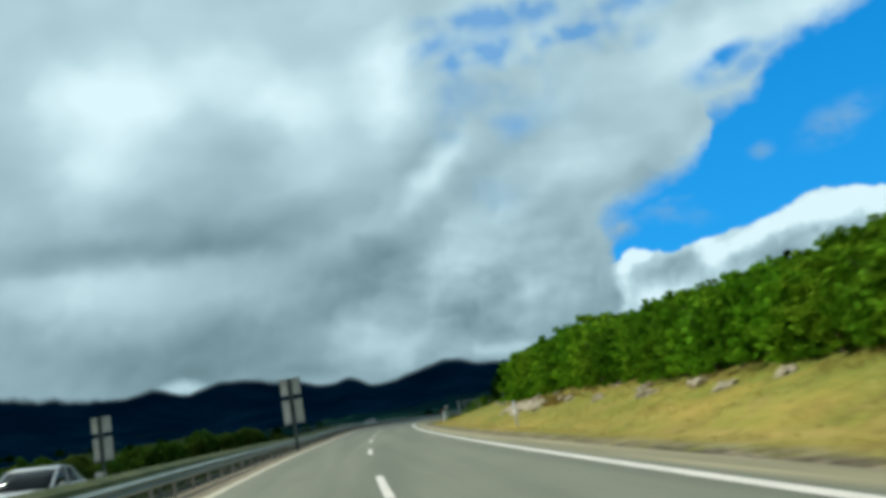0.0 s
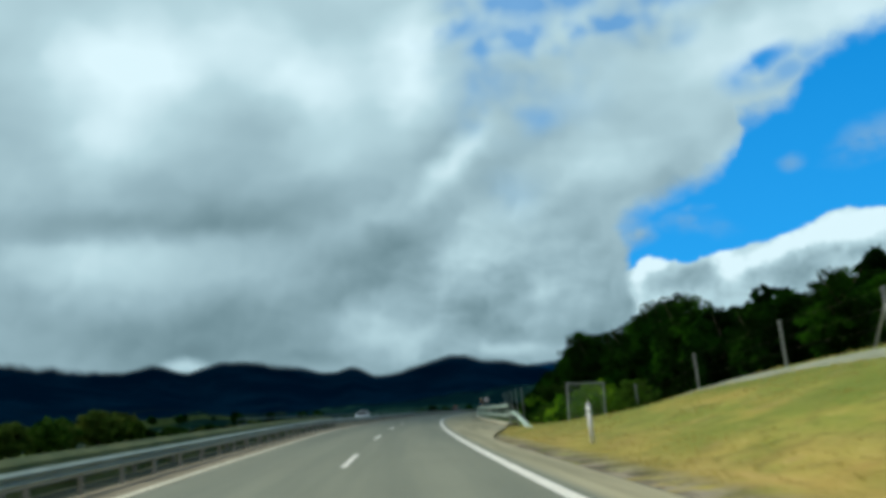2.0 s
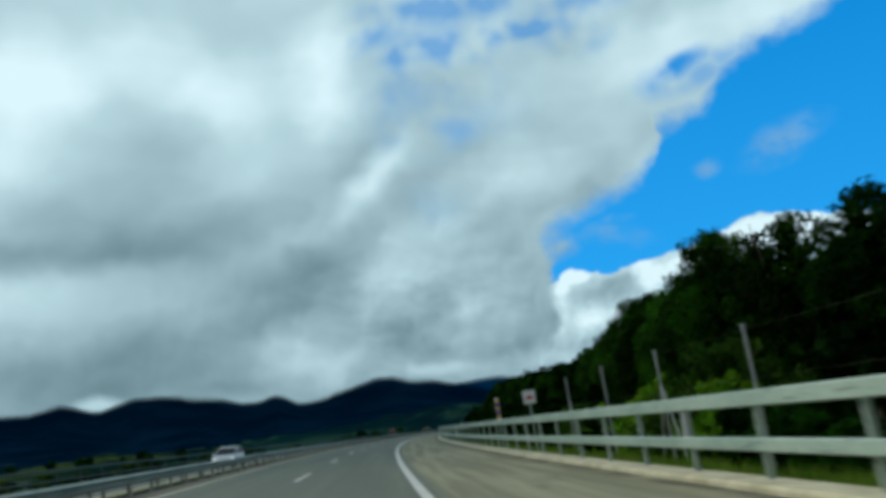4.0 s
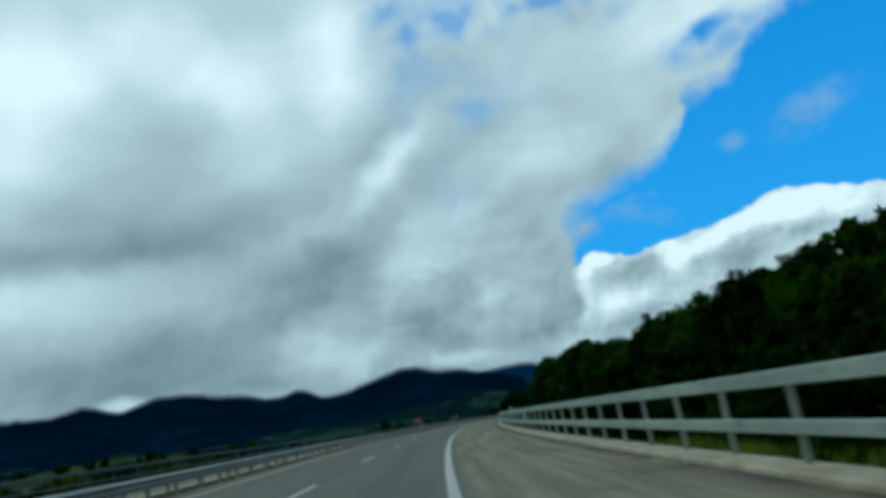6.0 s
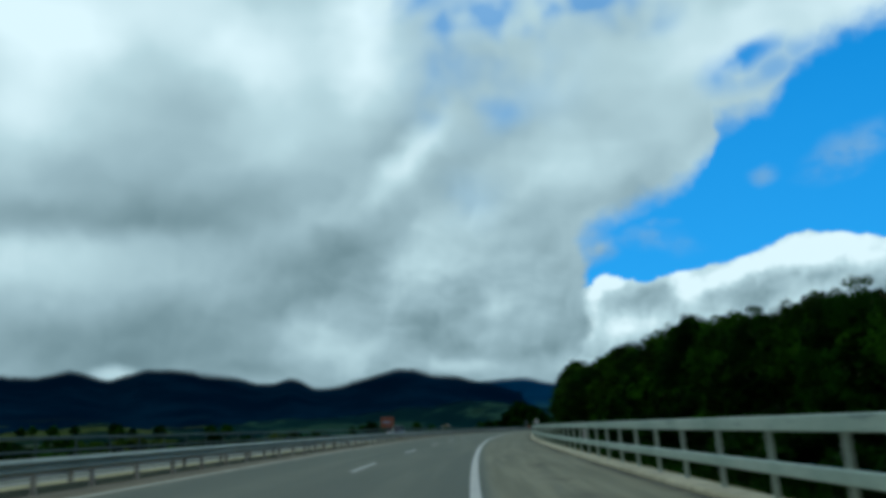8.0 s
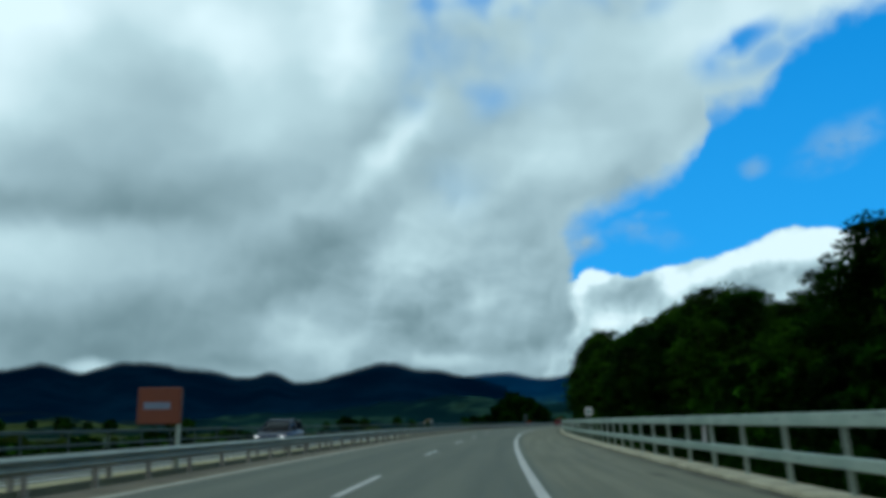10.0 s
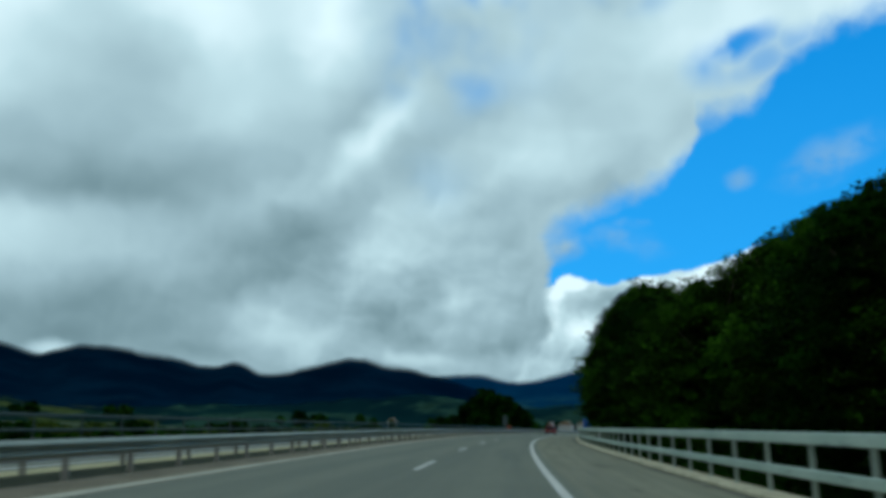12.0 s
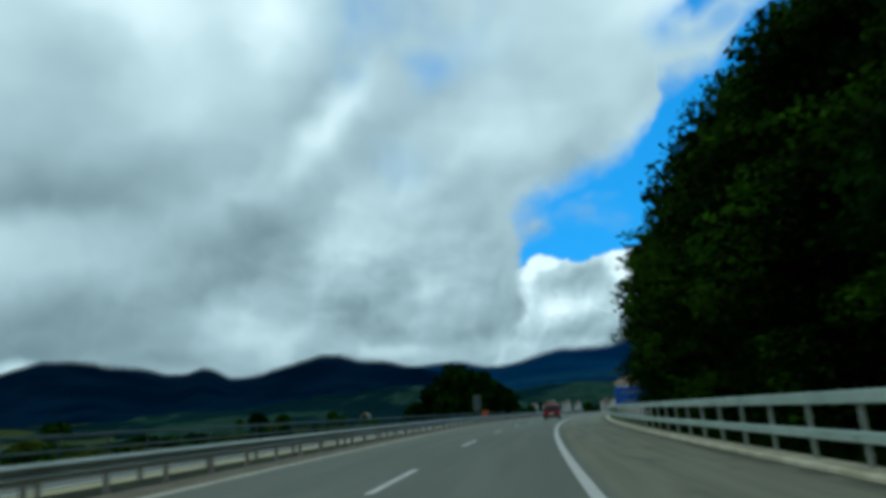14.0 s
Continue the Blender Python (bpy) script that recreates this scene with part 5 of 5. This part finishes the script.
def ditch():
    """A shallow concrete channel along the foot of the fence."""
    vs, fs = [], []
    prof = ((-0.62, -0.02), (-0.55, 0.07), (-0.42, 0.07), (-0.18, -0.05), (0.10, -0.05), (0.34, 0.09), (0.47, 0.09), (0.55, -0.02))
    n = 40
    for i in range(n):
        s = 57 + 52 * i / (n - 1)
        d = 10.5 - 0.133 * max(0.0, s - 90.8)
        for a, b in prof:
            vs.append(at(s, d + a, lie(s, d) + 0.19 * a + b))
        if i:
            q = (i - 1) * 8
            fs += [(q + j, q + j + 1, q + 9 + j, q + 8 + j) for j in range(7)]
    ob = up(part("drainage_channel", (vs, [], fs), CHANNEL))
    return tagged(ob, "pale grey concrete drainage channel along the fence", "channel", kind="structure")


CHANNEL = surface("weathered_channel_concrete", (0.17, 0.19, 0.13), (0.27, 0.285, 0.21), 0.6, 9, 0.9, bump=0.3, own=False)
ditch()

root = thing("mesh_gate", facing(107, 7.4, lie(107, 7.4), 8), "tall grey framed wire mesh gate beside the grass", "gate")
for nm, x in (("gate_post", -1.0), ("gate_post", 1.0)):
    bm = bmesh.new()
    rod(bm, (x, 0, -0.3), (x, 0, 2.15), 0.05, 0.05, 8)
    part(nm, bm, WIRE, root)
for z in (0.12, 2.1):
    bm = bmesh.new()
    rod(bm, (-1.0, 0, z), (1.0, 0, z), 0.035, 0.035, 8)
    part("crossbar", bm, WIRE, root)
bm = bmesh.new()
for k in range(14):
    x = -0.98 + 1.96 * k / 13
    rod(bm, (x, 0, 0.12), (x, 0, 2.1), 0.006, 0.006, 3)
for k in range(10):
    z = 0.14 + 1.94 * k / 9
    rod(bm, (-1.0, 0.005, z), (1.0, 0.005, z), 0.006, 0.006, 3)
tagged(part("mesh", bm, WIRE, root), kind="stuff")


# ---------- cars ----------
GLASS = Net("car_glass")
GLASS.b.inputs["Base Color"].default_value = (0.015, 0.02, 0.022, 1)
GLASS.b.inputs["Roughness"].default_value = 0.08
GLASS.b.inputs["Specular IOR Level"].default_value = 0.18
GLASS = GLASS.m
RIM = plain("alloy", (0.55, 0.56, 0.57), 0.3, 0.8)
LENS = plain("lamp_glass", (0.80, 0.84, 0.86), 0.08)
# running lights are on
LENS.node_tree.nodes["Principled BSDF"].inputs["Emission Color"].default_value = (1.0, 0.98, 0.92, 1)
LENS.node_tree.nodes["Principled BSDF"].inputs["Emission Strength"].default_value = 1.6
TAIL = plain("tail_lamp", (0.35, 0.008, 0.008), 0.15)


def car_paint(name, col):
    n = Net(name)
    v = n.own()
    n.put(n.b.inputs["Base Color"], n.mix(n.math("MULTIPLY", n.noise(v, 3, 3), 0.3), col, tuple(x * 0.7 for x in col)))
    n.b.inputs["Roughness"].default_value = 0.28
    n.b.inputs["Specular IOR Level"].default_value = 0.22
    n.b.inputs["Coat Weight"].default_value = 0.05
    n.b.inputs["Coat Roughness"].default_value = 0.06
    return n.m


def loft(sections):
    """A closed skin over sections of equal length; each a list of points."""
    bm = bmesh.new()
    rings = [[bm.verts.new(p) for p in sec] for sec in sections]
    k = len(rings[0])
    for a, b in zip(rings, rings[1:]):
        for j in range(k):
            bm.faces.new((a[j], a[(j + 1) % k], b[(j + 1) % k], b[j]))
    bm.faces.new(rings[0][::-1])
    bm.faces.new(rings[-1])
    bmesh.ops.recalc_face_normals(bm, faces=bm.faces)
    return bm


def car(m, label, paint, h=1.48, hatch=True, lit=False):
    """A passenger car: y forward, wheels on z = 0."""
    root = thing("car", m, label, "car", "cars on the motorway")
    top = 0.95
    rear = -2.08
    stations = ((rear, 0.74, 0.42, 0.80), (rear + 0.12, 0.84, 0.28, 0.97), (-1.5, 0.89, 0.22, 1.00), (-0.6, 0.90, 0.20, 0.98), (0.5, 0.90, 0.20, 0.96),
                (1.0, 0.89, 0.21, 0.94), (1.55, 0.87, 0.23, 0.84), (1.95, 0.80, 0.28, 0.72), (2.12, 0.66, 0.38, 0.60))
    secs = []
    for y, w, zb, zt in stations:
        mid = zb + (zt - zb) * 0.55
        half = [(w * 0.86, zb), (w * 0.98, zb + 0.08), (w, mid), (w * 0.97, zt - 0.06), (w * 0.88, zt)]
        secs.append([(x, y, z) for x, z in half] + [(-x, y, z) for x, z in half[::-1]])
    body = smooth(part("body", loft(secs), paint, root))
    rz = h
    cab = ((rear + 0.06 if hatch else -1.55, 0.74, 0.94), (rear + 0.42 if hatch else -0.95, 0.64, rz - 0.06), (-0.4, 0.66, rz - 0.01), (0.15, 0.65, rz - 0.04), (1.12, 0.76, 0.90))
    secs = []
    for y, w, z in cab:
        secs.append([(0.80, y, 0.88), (w, y, z), (w * 0.6, y, z + 0.012), (-w * 0.6, y, z + 0.012), (-w, y, z), (-0.80, y, 0.88)])
    smooth(part("glasshouse", loft(secs), GLASS, root, "dark car windows"))
    y0, y1 = cab[1][0] - 0.1, 0.22
    secs = []
    for y, z in ((y0, rz - 0.08), (y0 + 0.15, rz - 0.015), (-0.4, rz + 0.02), (y1 - 0.12, rz - 0.01), (y1, rz - 0.05)):
        secs.append([(0.68, y, z - 0.03), (0.60, y, z + 0.012), (-0.60, y, z + 0.012), (-0.68, y, z - 0.03)])
    smooth(part("roof", loft(secs), paint, root))
    for sx in (-1, 1):
        for a, b in (((0.80, 1.10, 0.92), (0.665, 0.16, rz - 0.05)), ((0.82, -0.25, 0.94), (0.68, -0.35, rz - 0.05)), ((0.80, cab[0][0] + 0.06, 0.95), (0.67, cab[1][0], rz - 0.06))):
            bm = bmesh.new()
            rod(bm, (sx * a[0], a[1], a[2]), (sx * b[0], b[1], b[2]), 0.04, 0.035, 6)
            part("pillar", bm, paint, root)
        bm = bmesh.new()
        box(bm, sx * 0.98, 0.72, 0.98, 0.16, 0.10, 0.12, 0.03)
        part("mirror", bm, paint, root)
        bm = bmesh.new()
        box(bm, sx * 0.60, 1.93, 0.62, 0.30, 0.22, 0.14, 0.05)
        part("headlight", bm, LENS, root, "clear headlight")
        bm = bmesh.new()
        box(bm, sx * 0.70, rear + 0.05, 0.82, 0.18, 0.14, 0.26, 0.04)
        part("tail_light", bm, TAIL, root, "red tail light")
        for y in (-1.32, 1.28):
            bm = bmesh.new()
            rod(bm, (sx * 0.68, y, 0.31), (sx * 0.88, y, 0.31), 0.31, 0.31, 20)
            w = part("tyre", bm, BLACK, root, "black tyre")
            bm = bmesh.new()
            rod(bm, (sx * 0.86, y, 0.31), (sx * 0.90, y, 0.31), 0.20, 0.16, 16)
            part("rim", bm, RIM, w)
    bm = bmesh.new()
    box(bm, 0, rear - 0.02, 0.62, 0.52, 0.03, 0.11, 0.005)
    part("number_plate", bm, WHITE, root)
    bm = bmesh.new()
    box(bm, 0, rear + 0.02, 0.40, 1.45, 0.16, 0.20, 0.05)
    part("bumper", bm, BLACK, root)
    bm = bmesh.new()
    box(bm, 0, 2.06, 0.45, 0.9, 0.12, 0.14, 0.03)
    part("grille", bm, BLACK, root)
    return root


car(facing(526, -1.9, 0.0), "red hatchback driving ahead on the motorway", car_paint("red_paint", (0.26, 0.008, 0.012)), 1.62)
car(facing(25.2, -12.6, -0.14, 180), "silver saloon coming the other way", car_paint("silver_paint", (0.55, 0.60, 0.60)), 1.45, False)
car(facing(190, -12.8, -0.15, 180), "white hatchback coming the other way", car_paint("white_paint", (0.75, 0.77, 0.77)), 1.46)
car(facing(352.8, -12.6, -0.14, 180), "dark blue hatchback coming the other way", car_paint("blue_paint", (0.006, 0.014, 0.05)), 1.52)


# ---------- rocks, grass, undergrowth ----------
def rock(m, seed, sx, sy, sz):
    """A rough slab of rock with broken facets."""
    bm = bmesh.new()
    bmesh.ops.create_icosphere(bm, subdivisions=4, radius=1)
    for v in bm.verts:
        q = v.co * 1.7 + Vector((seed, seed * 0.3, 0))
        n1 = noise.noise(q) * 0.45 + (noise.cell(q * 2.2) - 0.5) * 0.12 + noise.noise(q * 4.3) * 0.16
        v.co = Vector((v.co.x * sx, v.co.y * sy, v.co.z * sz)) * (1 + n1)
    ob = part("rock", bm, ROCK)
    ob.matrix_basis = m
    return tagged(ob, "pale weathered rock outcrop in the dry grass slope", "rock", "rocks on the slope")


rng = np.random.default_rng(11)
spots = [(45.2, 4.9, 2.3, 0.75), (48.1, 5.1, 1.9, 0.7), (42.6, 5.0, 1.8, 0.7), (50.4, 5.3, 1.1, 0.5), (46.0, 5.6, 1.6, 0.55), (40.2, 4.8, 0.9, 0.45), (57.5, 6.6, 0.9, 0.5), (61, 6.0, 0.5, 0.35)]
spots += [(12 + 2.6 * i + rng.uniform(-0.9, 0.9), rng.uniform(4.9, 6.4), rng.uniform(0.25, 0.75), rng.uniform(0.18, 0.4)) for i in range(12)]
spots += [(70, 6.8, 0.35, 0.25)]
for i, (s, d, a, b) in enumerate(spots):
    slope = Matrix.Rotation(-heading(s), 4, "Z") @ Matrix.Rotation(radians(-18), 4, "Y") @ Matrix.Rotation(rng.uniform(-0.4, 0.4), 4, "Z")
    rock(Matrix.Translation(at(s, d, lie(s, d) - 0.06)) @ slope, i * 3.7, b, a, 0.21)

# rusty dry plants along the foot of the hedge
RUST = leaves("rusty_plants", (0.20, 0.13, 0.04), (0.27, 0.19, 0.055), (0.32, 0.24, 0.07), 0.4)
# sunlight on the bank is put into this brighter blade colour
FRESH_LIT = leaves("fresh_grass_blades", (0.12, 0.22, 0.02), (0.19, 0.27, 0.03), (0.25, 0.26, 0.05), 0.5)
TUFT = leaves("dry_grass_blades", (0.44, 0.36, 0.11), (0.38, 0.33, 0.09), (0.33, 0.31, 0.07), 0.5)


def blades(name, label, boxes, count, height, material, seed):
    """Grass blades scattered over stretches (s0, s1, d0, d1) of the ground."""
    g = np.random.default_rng(seed)
    vs, fs = [], []
    for s0, s1, d0, d1 in boxes:
        for _ in range(count):
            s, d = g.uniform(s0, s1), g.uniform(d0, d1)
            if noise.noise((s * 0.3, d * 0.5, seed)) < -0.15:
                continue
            o = at(s, d, lie(s, d) - 0.02)
            for _ in range(4):
                a = g.uniform(0, math.tau)
                h, w = height * g.uniform(0.5, 1.2), 0.016
                e = o + Vector((g.normal(0, 0.12), g.normal(0, 0.12), 0))
                lean = Vector((g.normal(0, 0.35), g.normal(0, 0.35), 1)) * h
                side = Vector((math.cos(a), math.sin(a), 0)) * w
                b = len(vs)
                vs += [e - side, e + side, e + lean]
                fs.append((b, b + 1, b + 2))
    ob = part(name, (vs, [], fs), material)
    return tagged(ob, label, "grass", kind="stuff")


blades("grass", "tall dry yellow grass on the cut slope", ((-2, 45, 2.2, 13), (45, 118, 2.2, 14)), 9000, 0.075, TUFT, 21)
blades("dry_plants", "rusty brown dry plants at the foot of the hedge", ((8, 60, 5.3, 6.2), (36, 40, 4.8, 5.6)), 620, 0.16, RUST, 23)
# these blades take the near-black leaf colour that holds the trees' shade
blades("grass", "rough green grass behind the safety barrier", ((176, 290, 5.0, 12), (290, 480, 5.0, 9.5)), 3800, 0.5, LEAF_SHADE_DARK, 22)
blades("grass", "fresh green grass bank behind the safety barrier, painted sunlit", ((118, 206, 4.8, 9.5),), 7000, 0.3, FRESH_LIT, 27)

SHRUB = [dict(name="shrub", label="dark green shrub below the safety barrier", seed=140 + i, h=2.3, r=1.7, clumps=34, per=36, size=0.17, leaf=LEAF_SHADE_DARK,
              group="undergrowth shrubs", bottom=0.0, category="bush") for i in range(3)]
places = []
for i in range(110):
    s = 122 + i * 3.6 + rng.uniform(-1, 1)
    places.append(spot(s, rng.uniform(9.0, 13.5), rng, rng.uniform(0.7, 1.35)))
    if s > 165:
        places.append(spot(s + 1.5, rng.uniform(14, 19), rng, rng.uniform(1.2, 1.7)))
plant(SHRUB, places)

# ---------- village in the valley ----------
PLASTER = surface("pale_plaster", (0.50, 0.48, 0.43), (0.66, 0.64, 0.58), 0.3, 5, 0.9, bump=0.1, own=True, vary=0.3)
TILES = surface("clay_tiles", (0.17, 0.095, 0.05), (0.25, 0.15, 0.08), 0.4, 6, 0.85, bump=0.3, own=True, vary=0.3)


def house(m, w, l, h):
    root = thing("house", m, "pale plastered house with a red tiled roof", "house", "village houses")
    bm = bmesh.new()
    box(bm, 0, 0, h / 2 - 1, w, l, h + 2)
    part("wall", bm, PLASTER, root)
    bm = bmesh.new()
    o, r = 0.5, w * 0.28
    pts = [(-w / 2 - o, -l / 2 - o, h - 0.1), (w / 2 + o, -l / 2 - o, h - 0.1), (0, -l / 2 - o, h + r), (-w / 2 - o, l / 2 + o, h - 0.1), (w / 2 + o, l / 2 + o, h - 0.1), (0, l / 2 + o, h + r)]
    v = [bm.verts.new(p) for p in pts]
    for f in ((0, 1, 2), (3, 5, 4), (0, 2, 5, 3), (1, 4, 5, 2), (0, 3, 4, 1)):
        bm.faces.new([v[i] for i in f])
    roof = part("roof", bm, TILES, root)
    bm = bmesh.new()
    box(bm, w * 0.2, l * 0.2, h + r * 0.9, 0.7, 0.7, 1.6)
    part("chimney", bm, PLASTER, roof)
    for fl in range(2):
        for k in range(3):
            bm = bmesh.new()
            box(bm, (k - 1) * w * 0.28, -l / 2 - 0.02, h * (0.25 + 0.45 * fl), 1.0, 0.12, 1.3)
            part("window", bm, GLASS, root)
    return root


for az, r, w, l, h in ((22.5, 900, 9, 13, 7.5), (20.0, 980, 16, 22, 6), (20.9, 1050, 9, 12, 8), (23.4, 1000, 10, 14, 9), (21.8, 1250, 9, 12, 8), (21.5, 1500, 10, 14, 8), (23.1, 1350, 12, 12, 9),
                       (24.3, 1200, 9, 14, 8), (10.5, 1100, 10, 14, 6), (19.4, 1200, 9, 12, 7)):
    p = polar(az, r, -13)
    p.z = -4 + r * math.tan(radians(0.25)) * (1 if az > 15 else 0.4)
    house(Matrix.Translation(p) @ Matrix.Rotation(radians(-az + rng.uniform(-25, 25)), 4, "Z"), w * 0.75, l * 0.75, h * 0.7)

house(facing(572, 10.6, lie(572, 10.6), 20), 9, 11, 6.2)
places = []
for i in range(60):
    az, r = (rng.uniform(4, 27), rng.uniform(700, 1450)) if i % 3 else (rng.uniform(-28, 6), rng.uniform(750, 1300))
    p = polar(az, r, -9 + r * 0.003)
    k = rng.uniform(0.9, 1.6)
    places.append(Matrix.Translation(p) @ Matrix.Rotation(rng.uniform(0, 6), 4, "Z") @ Matrix.Diagonal((k * 1.4, k * 1.4, k, 1)))
plant([dict(w, name="valley_tree", label="dark green tree in the valley fields", group="valley trees", clumps=36, per=22, size=0.6) for w in WOOD[:2]], places)
